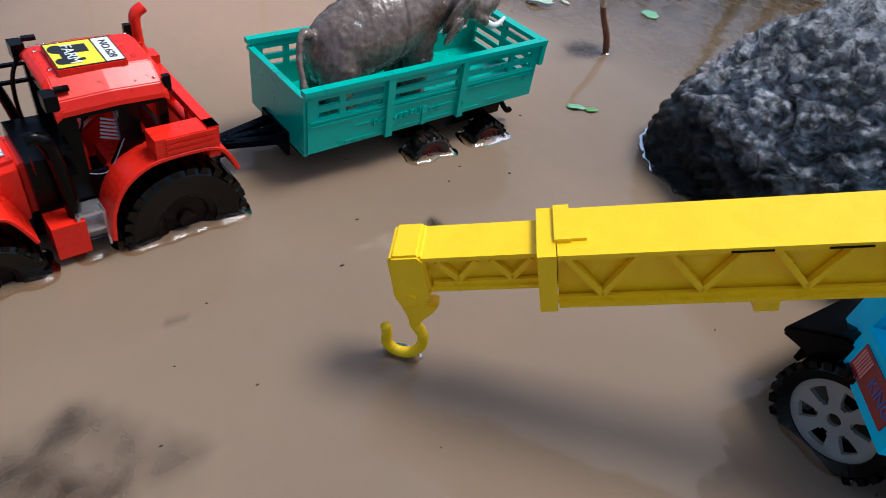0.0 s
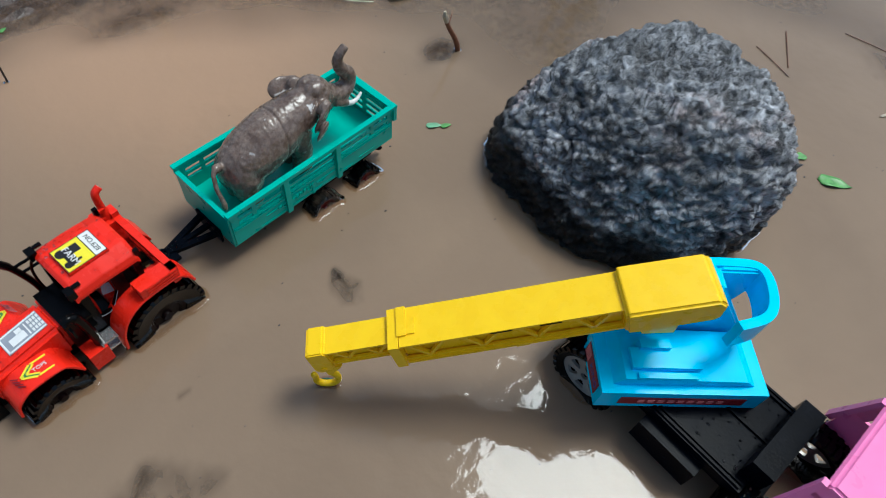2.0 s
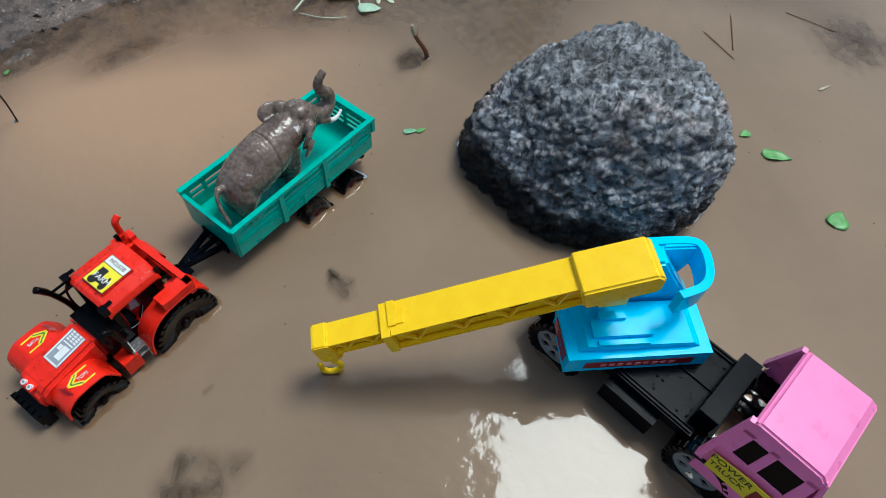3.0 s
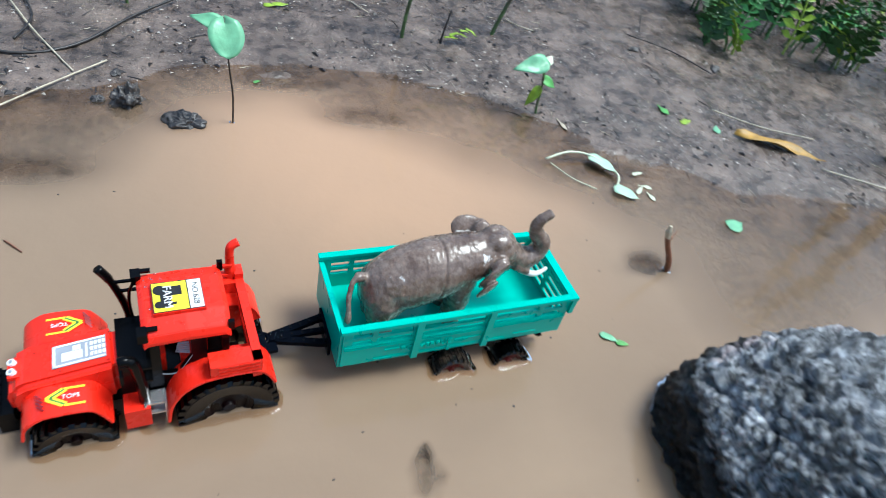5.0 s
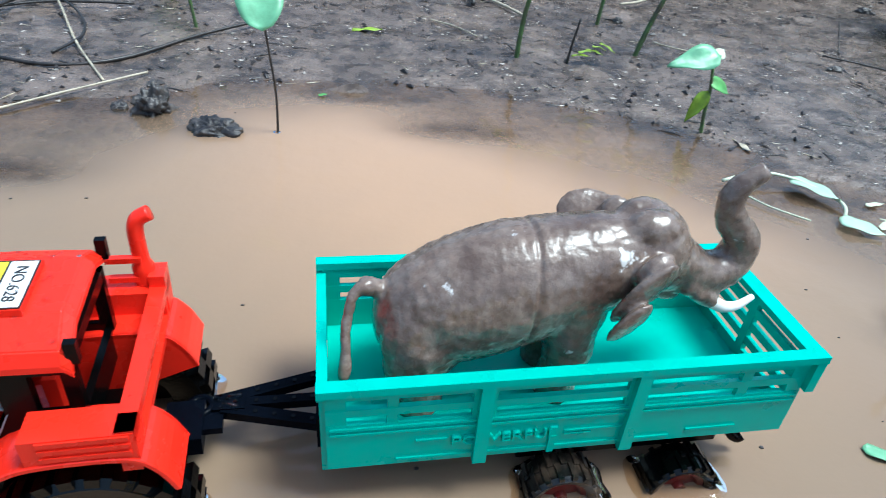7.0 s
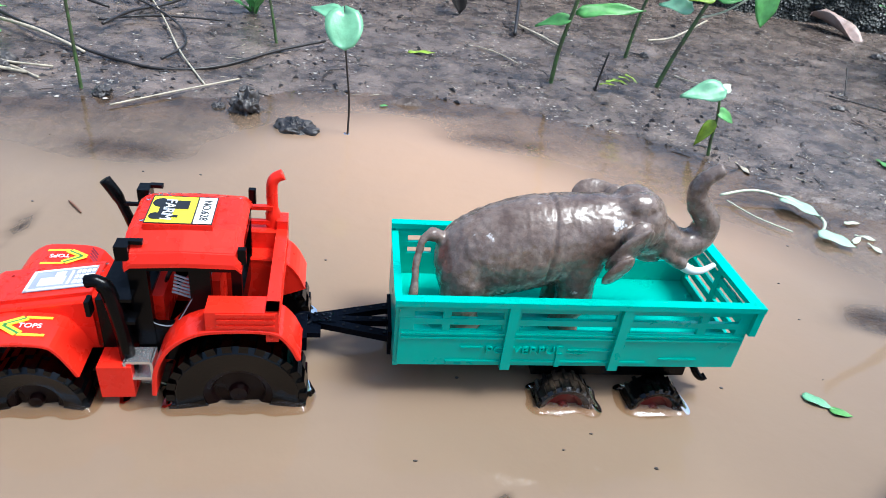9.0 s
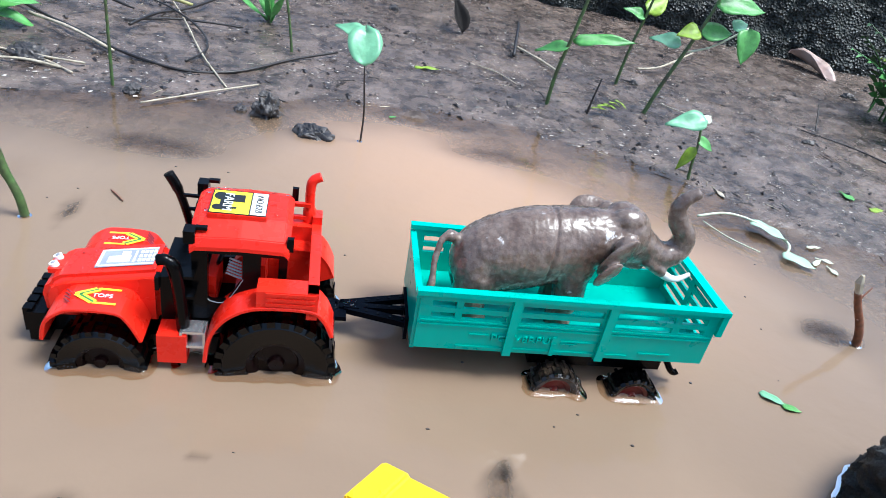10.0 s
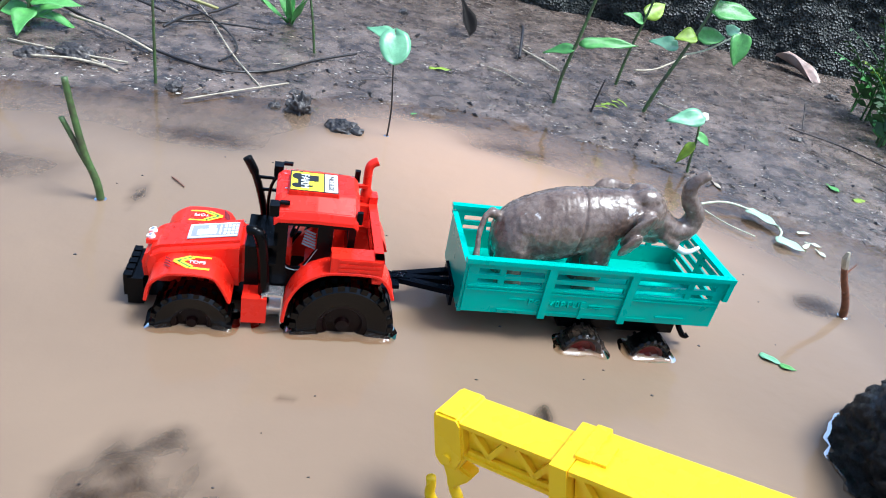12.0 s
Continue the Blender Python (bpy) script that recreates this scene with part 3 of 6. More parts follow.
# ---- toy tractor ----
def tractor():
    T = thing("toy_tractor", pose(-0.045, 0.342, 0, 0, 0, 6.5), "red plastic toy tractor with black cab frame, wheels in the water", "toy tractor")
    hood = part("hood", prism([(0.012, 0.020), (0.0105, 0.036), (0.0135, 0.0455), (0.022, 0.0505), (0.079, 0.060), (0.079, 0.020)], -0.020, 0.016, 0.004, 3), RED, T, smooth=False)
    part("light_panel", box(0.0125, 0.0205, -0.0095, 0.0065, 0.0462, 0.0496, 0.001), RED, hood)
    for y in (-0.0055, 0.0025):
        lamp = part("headlight", tube([(0.016, y, 0.047), (0.0145, y, 0.0515)], 0.0026, 16), WHITE, hood)
        part("lens", tube([(0.0148, y, 0.0512), (0.0144, y, 0.0520)], 0.0013, 12), GREYP, lamp)
    sl = math.degrees(math.atan2(0.0095, 0.057))
    S = pose(0.056, -0.002, 0.0566, 0, -sl, 0)
    st = part("hood_sticker", box(-0.017, 0.017, -0.0095, 0.0095, 0, 0.0004, 0), GREYP, hood)
    st.matrix_basis = S
    rows = [(-0.0165, 0.0165, -0.009, -0.0076, 0.0004, 0.0007), (-0.0165, 0.0165, 0.0076, 0.009, 0.0004, 0.0007), (-0.0165, -0.0150, -0.009, 0.009, 0.0004, 0.0007)]
    rows += [(-0.011, 0.002, -0.0055, 0.0015, 0.0004, 0.0008), (-0.004, 0.001, 0.002, 0.006, 0.0004, 0.0008), (0.004, 0.0052, -0.006, 0.006, 0.0004, 0.0008)]
    rows += [(0.007 + 0.0026 * i, 0.0088 + 0.0026 * i, -0.006 + 0.0045 * j, -0.003 + 0.0045 * j, 0.0004, 0.0008) for i in range(4) for j in range(3)]
    part("engine_print", boxes(rows, 0), WHITE, st)
    # front bumper weight
    bp = part("bumper", box(0.001, 0.0115, -0.020, 0.018, 0.002, 0.0235, 0.0015), BLACK, T)
    for i in range(5):
        y = -0.0185 + i * 0.0078
        part("weight_block", box(-0.0015, 0.004, y, y + 0.006, 0.008, 0.0252, 0.0008), BLACK, bp)
    part("axle_frame", boxes([(0.012, 0.165, -0.012, 0.010, 0.004, 0.022), (0.040, 0.052, -0.034, 0.034, 0.004, 0.012), (0.143, 0.155, -0.034, 0.034, 0.010, 0.02)], 0.001), BLACK, T)
    # wheels
    for y0, y1, out in ((-0.044, -0.023, -1), (0.023, 0.044, 1)):
        wheel(T, "front_wheel", 0.0465, y0, y1, 0.0040, 0.0270, 0.0135, HUB, 22, 0, out)
        wheel(T, "rear_wheel", 0.150, y0, y1, 0.0085, 0.0375, 0.0185, HUB, 26, 0, out)
    # mudguards
    front = [(0.0165, 0.024), (0.0195, 0.037), (0.0285, 0.0455), (0.0375, 0.0480), (0.0585, 0.0470), (0.066, 0.0400), (0.0725, 0.0255)]
    rear = [(0.106, 0.012), (0.1085, 0.030), (0.116, 0.0450), (0.128, 0.0545), (0.142, 0.0580), (0.168, 0.0575), (0.178, 0.0500), (0.184, 0.0375)]
    front, rear = ([(q.x, q.y) for q in curve([(u, w, 0) for u, w in line], 4)] for line in (front, rear))
    for s in (-1, 1):
        a, b = (-0.0445, -0.018) if s < 0 else (0.016, 0.0445)
        fg = part("front_mudguard", shell(front, 0.0022, a, b), RED, T)
        part("inner_plate", prism(front + [(0.060, 0.030), (0.030, 0.030)], b - 0.0015 if s < 0 else a, b if s < 0 else a + 0.0015, 0), RED, fg)
        m0 = -0.031 if s < 0 else 0.031
        # printed chevrons on the mudguard
        M = pose(0.046, m0, 0.0482, 0, 2.6, 0 if s < 0 else 180)
        ye = part("chevron_sticker", boxes([(-0.0010, 0.0115, -0.0074, -0.0058, 0, 0.0003), (-0.0010, 0.0115, 0.0058, 0.0074, 0, 0.0003)], 0), YPRINT, fg)
        ye.matrix_basis = M
        for name, dx, half, paint, z in (("yellow_chevron", 0.0, 0.0013, YPRINT, 0.0003), ("green_chevron", 0.0024, 0.0009, GPRINT, 0.0004), ("yellow_chevron", 0.0042, 0.0007, YPRINT, 0.0005)):
            c = bmesh.new()
            arm = 0.0118 - 0.55 * dx
            for sg in (-1, 1):
                add_box(c, 0, arm, -half, half, 0.0, z, pose(-0.0115 + dx, 0, 0, 0, 0, sg * 33))
            part(name, c, paint, ye)
        for k in range(4):
            c = bmesh.new()
            add_box(c, -0.0034, 0.0034, -0.00045, 0.00045, 0, 0.0004, pose(-0.0145 - 0.0004 * k, -0.0060 + 0.0030 * k, -0.0007, 0, -18, -50))
            part("slash", c, DKRED, ye)
        letters("lettering", "TOPS", 0.0046, pose(0.0030, -0.0003, 0.0006), WHITE, ye)
        rg = part("rear_mudguard", shell(rear, 0.0024, -0.0455 if s < 0 else 0.018, -0.020 if s < 0 else 0.0455), RED, T)
        part("inner_plate", prism(rear + [(0.160, 0.028), (0.125, 0.024)], -0.0215 if s < 0 else 0.018, -0.020 if s < 0 else 0.0195, 0), RED, rg)
        y0, y1 = (-0.0448, -0.0310) if s < 0 else (0.0310, 0.0448)
        part("tool_box", box(0.1365, 0.172, y0, y1, 0.0565, 0.0695, 0.0012), RED, rg)
        yo = -0.0455 if s < 0 else 0.0448
        part("louvre", boxes([(0.142, 0.1705, yo, yo + 0.0012, z, z + 0.0020) for z in (0.0595, 0.0632, 0.0669)], 0.0003), RED, rg)
    # rear rail
    rail = part("rear_rail", boxes([(0.166, 0.1725, -0.0445, 0.0445, 0.0655, 0.0705), (0.166, 0.1725, -0.0445, 0.0445, 0.0530, 0.0570), (0.166, 0.1725, -0.0445, -0.036, 0.050, 0.0705), (0.166, 0.1725, 0.034, 0.0445, 0.045, 0.076), (0.1675, 0.1705, -0.014, -0.009, 0.056, 0.066), (0.1675, 0.1705, 0.011, 0.016, 0.056, 0.066)], 0.0007), RED, T)
    part("exhaust_pipe", tube(curve([(0.164, 0.040, 0.060), (0.1635, 0.0405, 0.078), (0.163, 0.041, 0.094), (0.1645, 0.0415, 0.1005), (0.1695, 0.042, 0.1035)]), [0.0046] * 7 + [0.0034] * 18, 14), RED, rail, smooth=True)
    part("pipe_bracket", boxes([(0.150, 0.164, 0.036, 0.039, 0.082, 0.0845), (0.150, 0.164, 0.036, 0.039, 0.072, 0.0745)], 0.0004), RED, rail)
    # cab
    cab = part("cab_frame", boxes([(0.0975, 0.1065, s - 0.0022, s + 0.0022, 0.022, 0.0890) for s in (-0.0235, 0.0235)] + [(0.1265, 0.1370, s - 0.002, s + 0.002, 0.030, 0.0890) for s in (-0.0235, 0.0235)] + [(0.1475, 0.1525, s - 0.002, s + 0.002, 0.050, 0.0890) for s in (-0.0235, 0.0235)] + [(0.0985, 0.1525, s - 0.0021, s + 0.0021, 0.0805, 0.0890) for s in (-0.0235, 0.0235)] + [(0.0985, 0.1035, -0.0235, 0.0235, 0.084, 0.0890), (0.149, 0.1525, -0.0235, 0.0235, 0.084, 0.0890), (0.0985, 0.104, -0.0235, 0.0235, 0.022, 0.058), (0.149, 0.152, -0.0235, 0.0235, 0.046, 0.060), (0.090, 0.158, -0.0235, 0.0235, 0.018, 0.027)], 0.0007), BLACK, T)
    for s in (-1, 1):
        y = s * 0.0235
        dr = part("door", prism([(0.1035, 0.022), (0.1035, 0.0500), (0.108, 0.0455), (0.1175, 0.0460), (0.1275, 0.0640), (0.1275, 0.022)], y - 0.0015, y + 0.0015, 0.0004), BLACK, cab)
        part("door_rim", tube(curve([(0.1045, y + s * 0.0018, 0.0490), (0.1085, y + s * 0.0018, 0.0450), (0.1173, y + s * 0.0018, 0.0455), (0.1272, y + s * 0.0018, 0.0630)], 4), 0.0003, 6), GREYP, dr)
        part("quarter_panel", prism([(0.1295, 0.030), (0.1295, 0.062), (0.149, 0.062), (0.149, 0.045), (0.140, 0.038)], y - 0.0012, y + 0.0012, 0.0003), BLACK, cab)
    part("dashboard", box(0.104, 0.110, -0.015, 0.015, 0.034, 0.056, 0.001), RED, cab)
    part("seat", boxes([(0.120, 0.136, -0.011, 0.011, 0.030, 0.040), (0.134, 0.139, -0.011, 0.011, 0.038, 0.064)], 0.0015), RED, cab)
    part("seat_print", boxes([(0.1325, 0.1338, -0.008, 0.008, 0.044 + 0.0045 * i, 0.0467 + 0.0045 * i) for i in range(4)], 0), GREYP, cab)
    sp = bmesh.new()
    for i in range(6):
        add_box(sp, 0, 0.010 - 0.0005 * i, -0.0004, 0.0003, -0.0005, 0.0005, pose(0.1165 + 0.0004 * i, -0.0208, 0.0640 + 0.0022 * i, 0, 22, 0))
    part("side_print", sp, GREYP, cab)
    sw = bmesh.new()
    ring = [(0.1115 + 0.0028 * math.cos(a), 0.0065 * math.sin(a), 0.0625 + 0.0058 * math.cos(a)) for a in (2 * math.pi * k / 20 for k in range(21))]
    add_tube(sw, ring, 0.0008, 6, False)
    add_tube(sw, [(0.109, 0, 0.056), (0.1115, 0, 0.0625)], 0.0009, 8)
    part("steering_wheel", sw, BLACK, cab)
    # roof
    rf = bmesh.new()
    cross = [(-0.0285, 0.0870), (-0.0265, 0.0925), (-0.0150, 0.1000), (0.0150, 0.1015), (0.0265, 0.0965), (0.0290, 0.0930)]
    us = [(0.0965, -0.0035), (0.1000, -0.0006), (0.125, 0.0006), (0.150, 0.0), (0.1535, -0.0035)]
    grid = [[rf.verts.new((u, v, w + dz)) for v, w in cross] for u, dz in us]
    for a, b in zip(grid, grid[1:]):
        for i in range(len(cross) - 1):
            rf.faces.new((a[i], a[i + 1], b[i + 1], b[i]))
    ext = bmesh.ops.extrude_face_region(rf, geom=rf.faces[:])
    for v in ext["geom"]:
        if isinstance(v, bmesh.types.BMVert):
            v.co.z -= 0.0032
    bmesh.ops.recalc_face_normals(rf, faces=rf.faces[:])
    roof = part("roof", bevel(rf, 0.0009, 2, 25), RED, T)
    pad = part("sticker_pad", box(0.1050, 0.1385, -0.0125, 0.0145, 0.0990, 0.1032, 0.0006), RED, roof)
    pad.matrix_basis = pose(0, 0, 0, 2.2, 0, 0)
    stk = part("roof_sticker", box(0.1058, 0.1280, -0.0115, 0.0135, 0.1032, 0.1036, 0), YPRINT, pad)
    part("number_plate_print", box(0.1286, 0.1376, -0.0115, 0.0135, 0.1032, 0.1036, 0), WHITE, pad)
    part("print_border", boxes([(0.1280, 0.1287, -0.0118, 0.0138, 0.1032, 0.10375), (0.1053, 0.1059, -0.0118, 0.0138, 0.1032, 0.10375), (0.1376, 0.1381, -0.0118, 0.0138, 0.1032, 0.10375), (0.1053, 0.1381, -0.0120, -0.0115, 0.1032, 0.10375), (0.1053, 0.1381, 0.0135, 0.0140, 0.1032, 0.10375)], 0), KPRINT, pad)
    sil = bmesh.new()
    for x, y, r in ((0.1105, 0.0070, 0.0042), (0.1095, -0.0055, 0.0030)):
        add_tube(sil, [(x, y, 0.1036), (x, y, 0.1038)], r, 20)
    for r in ((0.1105, 0.1175, -0.0085, 0.0095, 0.1036, 0.10385), (0.1160, 0.1245, 0.0015, 0.0095, 0.1036, 0.10385), (0.1155, 0.1205, -0.0065, -0.0045, 0.1036, 0.10385)):
        add_box(sil, *r)
    part("tractor_silhouette", sil, KPRINT, stk)
    letters("lettering", "FARM", 0.0078, pose(0.1150, 0.0003, 0.1040, 0, 0, -90), WHITE, stk)
    letters("lettering", "NO.628", 0.0058, pose(0.1331, 0.0010, 0.1037, 0, 0, -90), KPRINT, pad)
    for y, z in ((-0.0235, 0.0935), (0.0250, 0.0985)):
        part("roof_clip", boxes([(0.0935, 0.1000, y - 0.0042, y + 0.0042, z - 0.006, z + 0.0022), (0.1000, 0.1065, y - 0.0015, y + 0.0015, z + 0.0022, z + 0.0042)], 0.0007), BLACK, roof)
    for y, z in ((-0.0255, 0.0905), (0.0265, 0.0965)):
        part("rear_clip", box(0.1515, 0.1555, y - 0.0015, y + 0.0015, z - 0.004, z + 0.005, 0.0005), BLACK, roof)
    # stacks beside the hood
    st = part("tall_exhaust", tube(curve([(0.0895, 0.034, 0.028), (0.0880, 0.034, 0.052), (0.0840, 0.034, 0.072), (0.0790, 0.0345, 0.088), (0.0735, 0.035, 0.0985)]), [0.0028] * 18 + [0.0034] * 7, 10), BLACK, T, smooth=True)
    part("stack_bracket", boxes([(0.080, 0.099, 0.0325, 0.0345, 0.0835, 0.0853), (0.083, 0.099, 0.0325, 0.0345, 0.0735, 0.0753)], 0.0004), BLACK, st)
    part("guard_bar", tube(curve([(0.094, 0.028, 0.030), (0.0905, 0.030, 0.055), (0.0915, 0.029, 0.078), (0.097, 0.026, 0.093)]), 0.0012, 8), BLACK, st, smooth=True)
    s2 = part("short_exhaust", tube(curve([(0.0935, -0.032, 0.018), (0.0928, -0.0325, 0.042), (0.0912, -0.033, 0.062), (0.0890, -0.033, 0.0745), (0.0850, -0.033, 0.0790), (0.0805, -0.033, 0.0785)]), [0.0040] * 22 + [0.0034] * 9, 10), BLACK, T, smooth=True)
    part("mirror", box(0.0800, 0.0822, -0.040, -0.034, 0.062, 0.071, 0.0008), BLACK, s2)
    part("stack_bracket", boxes([(0.086, 0.100, -0.034, -0.024, 0.0665, 0.0685), (0.088, 0.100, -0.034, -0.024, 0.052, 0.0538)], 0.0004), BLACK, s2)
    part("engine_cowl", boxes([(0.079, 0.099, -0.024, 0.020, 0.022, 0.060)], 0.002), BLACK, T)
    # steps
    part("side_tank", box(0.079, 0.096, -0.040, -0.022, 0.006, 0.0275, 0.001), RED, T)
    part("side_tank", box(0.079, 0.105, 0.022, 0.040, 0.006, 0.0275, 0.001), RED, T)
    for z in (0.0285, 0.0185):
        part("entry_step", box(0.0930, 0.1060, -0.0385 - 0.12 * (0.0285 - z), -0.027, z, z + 0.0018, 0.0003), CHROME, T)
    for u in (0.0922, 0.1055):
        part("step_side", box(u, u + 0.0014, -0.0395, -0.027, 0.006, 0.0303, 0.0003), CHROME, T)
    part("step_back", box(0.0930, 0.1060, -0.0290, -0.0275, 0.006, 0.029, 0.0003), CHROME, T)
    # towing eye
    part("tow_hitch", boxes([(0.170, 0.186, -0.012, 0.010, 0.014, 0.024), (0.182, 0.194, -0.006, 0.004, 0.019, 0.0225)], 0.0008), NAVY, T)
    return T


tractor()


# ---- toy trailer ----
TRAILER = pose(0.1955, 0.334, 0.0, -1.0, -1.65, 3.7)


def trailer():
    T = thing("toy_trailer", TRAILER, "teal green plastic toy farm trailer with slatted sides", "toy trailer")
    L, W, zb, zt = 0.2075, 0.082, 0.0245, 0.0722
    part("floor", boxes([(0.001, L - 0.001, 0.001, W - 0.001, 0.0300, 0.0335)], 0.0004), TEAL, T, "teal trailer floor")

    def side(y, out):
        """A long side: solid lower board, two rows of slots above, upright ribs and a rim."""
        a, b = (y, y + 0.0024) if out < 0 else (y - 0.0024, y)
        rows = [(0, L, a, b, zb, 0.0500)]
        for z0, z1 in ((0.0545, 0.0585), (0.0635, 0.0690)):
            rows.append((0.0, L, a, b, z0, z1))
        for u0, u1 in ((0, 0.008), (0.024, 0.0285), (0.0585, 0.0685), (0.1245, 0.1345), (0.176, 0.181), (0.200, L)):
            rows.append((u0, u1, a + 0.00015, b - 0.00015, 0.049, 0.070))
        wall = part("long_side", boxes(rows, 0.0003), TEAL, T)
        o0, o1 = (y - 0.0020, y + 0.0002) if out < 0 else (y - 0.0002, y + 0.0020)
        for u in (0.0605, 0.1265):
            part("rib", box(u, u + 0.0058, o0 - (0.0008 if out < 0 else 0), o1 + (0 if out < 0 else 0.0008), zb - 0.0012, 0.0705, 0.0005), TEAL, wall)
        part("rib", box(0.0935, 0.0965, o0 + (0.0009 if out < 0 else 0), o1 - (0 if out < 0 else 0.0009), zb, 0.0400, 0.0004), TEAL, wall)
        for z0 in (0.0445, 0.0475):
            part("moulding", box(0.0015, L - 0.0015, o0 + 0.0011, o1 - 0.0011 if out > 0 else o1, z0, z0 + 0.0012, 0.0003), TEAL, wall)
        part("moulding", box(0.028, 0.150, o0 + 0.0013, o1 - (0.0013 if out > 0 else 0), 0.0272, 0.0284, 0.0003), TEAL, wall)
        part("moulding", box(0.158, 0.182, o0 + 0.0013, o1 - (0.0013 if out > 0 else 0), 0.0300, 0.0312, 0.0003), TEAL, wall)
        r0, r1 = (y - 0.0030, y + 0.0030) if out < 0 else (y - 0.0030, y + 0.0030)
        part("rim", box(-0.0030, 0.2120, r0, r1, 0.0686, zt, 0.0007), TEAL, T)
        return wall

    near = side(0.0, -1)
    side(W, 1)
    letters("lettering", "POWERFUL", 0.0072, pose(0.0735, -0.0007, 0.0367, 90, 0, 0), TEAL, near, 0.0009, 1.25)
    for u0, u1, z in ((0.036, 0.049, 0.0380), (0.100, 0.128, 0.0366), (0.100, 0.112, 0.0345)):
        part("underline", box(u0, u1, -0.0008, 0.0002, z, z + 0.0008, 0), TEAL, near)
    # closed front board, a little lower than the sides
    fb = part("front_board", boxes([(-0.0022, 0.0006, 0.0015, W - 0.0015, zb - 0.002, 0.0665)], 0.0005), TEAL, T)
    part("front_edge", box(-0.0030, 0.0014, 0.0, W, 0.0645, 0.0668, 0.0005), TEAL, fb)
    # slatted tailgate with one upright in the middle
    rows = [(L - 0.0024, L, 0.001, W - 0.001, zb, 0.0395)]
    rows += [(L - 0.0024, L, 0.001, W - 0.001, z, z + 0.0042) for z in (0.0440, 0.0525, 0.0605)]
    rows += [(L - 0.0026, L + 0.0002, y, y + 0.005, 0.036, 0.070) for y in (0.001, 0.0385, 0.076)]
    tg = part("tailgate", boxes(rows, 0.0003), TEAL, T)
    part("rim", box(L - 0.0034, 0.2120, 0.0032, W - 0.0032, 0.0686, zt - 0.0003, 0.0006), TEAL, tg)
    for y in (0.0, W):
        part("corner_lug", box(L, 0.2118, y - 0.0026, y + 0.0026, 0.0515, 0.0690, 0.0005), TEAL, tg)
    # undercarriage
    part("chassis", boxes([(0.004, 0.200, 0.018, 0.024, 0.014, 0.0298), (0.004, 0.200, 0.058, 0.064, 0.014, 0.0298), (0.085, 0.185, 0.010, 0.072, 0.008, 0.024), (0.004, 0.020, 0.018, 0.064, 0.012, 0.029)], 0.0008), BLACK, T)
    for u in (0.104, 0.163):
        for y0, y1, out in ((-0.0085, 0.0085, -1), (0.0735, 0.0905, 1)):
            ty = wheel(T, "wheel", u, y0, y1, -0.0040 - 0.03 * (u - 0.1), 0.0184, 0.0120, MAROON, 18, 0, out)
            if u < 0.13 and out < 0:
                ty.data.materials[0] = MUDDY_TYRE
    part("rear_hook", tube(curve([(0.186, 0.022, 0.022), (0.192, 0.018, 0.014), (0.197, 0.014, 0.006), (0.2005, 0.013, 0.0035), (0.203, 0.013, 0.005)]), 0.0024, 8), BLACK, T, smooth=True)
    # drawbar: three bars that meet in a towing ring
    db = None
    for y0, y1, r in ((0.026, 0.0375, 0.0030), (0.056, 0.0425, 0.0030), (0.041, 0.040, 0.0024)):
        d = Vector((-0.046, y1 - y0, 0.001))
        bm = box(0, d.length, -r, r, -0.0022, 0.0022, 0.0006)
        bmesh.ops.transform(bm, matrix=Matrix.Translation((0.0, y0, 0.0225)) @ d.to_track_quat("X", "Z").to_matrix().to_4x4(), verts=bm.verts[:])
        bar = part("bar" if db else "drawbar", bm, NAVY, db or T)
        db = db or bar
        for k in range(5):
            q = Vector((0.0, y0, 0.0225)) + d * (0.14 + 0.18 * k)
            part("stud", tube([q + Vector((0, 0, 0.0020)), q + Vector((0, 0, 0.0026))], 0.0011, 8), BLACK, db)
    part("cross_plate", box(-0.0045, -0.0022, 0.022, 0.060, 0.012, 0.030, 0.0008), NAVY, db)
    part("coupling_plate", box(-0.050, -0.036, 0.0355, 0.0445, 0.0205, 0.0262, 0.0008), NAVY, db)
    ring = bmesh.new()
    add_tube(ring, [(-0.0555 + 0.0050 * math.cos(a), 0.040 + 0.0050 * math.sin(a), 0.0240) for a in (2 * math.pi * k / 18 for k in range(19))], 0.0021, 8, False)
    part("tow_ring", ring, NAVY, db, smooth=True)
    return T


trailer()


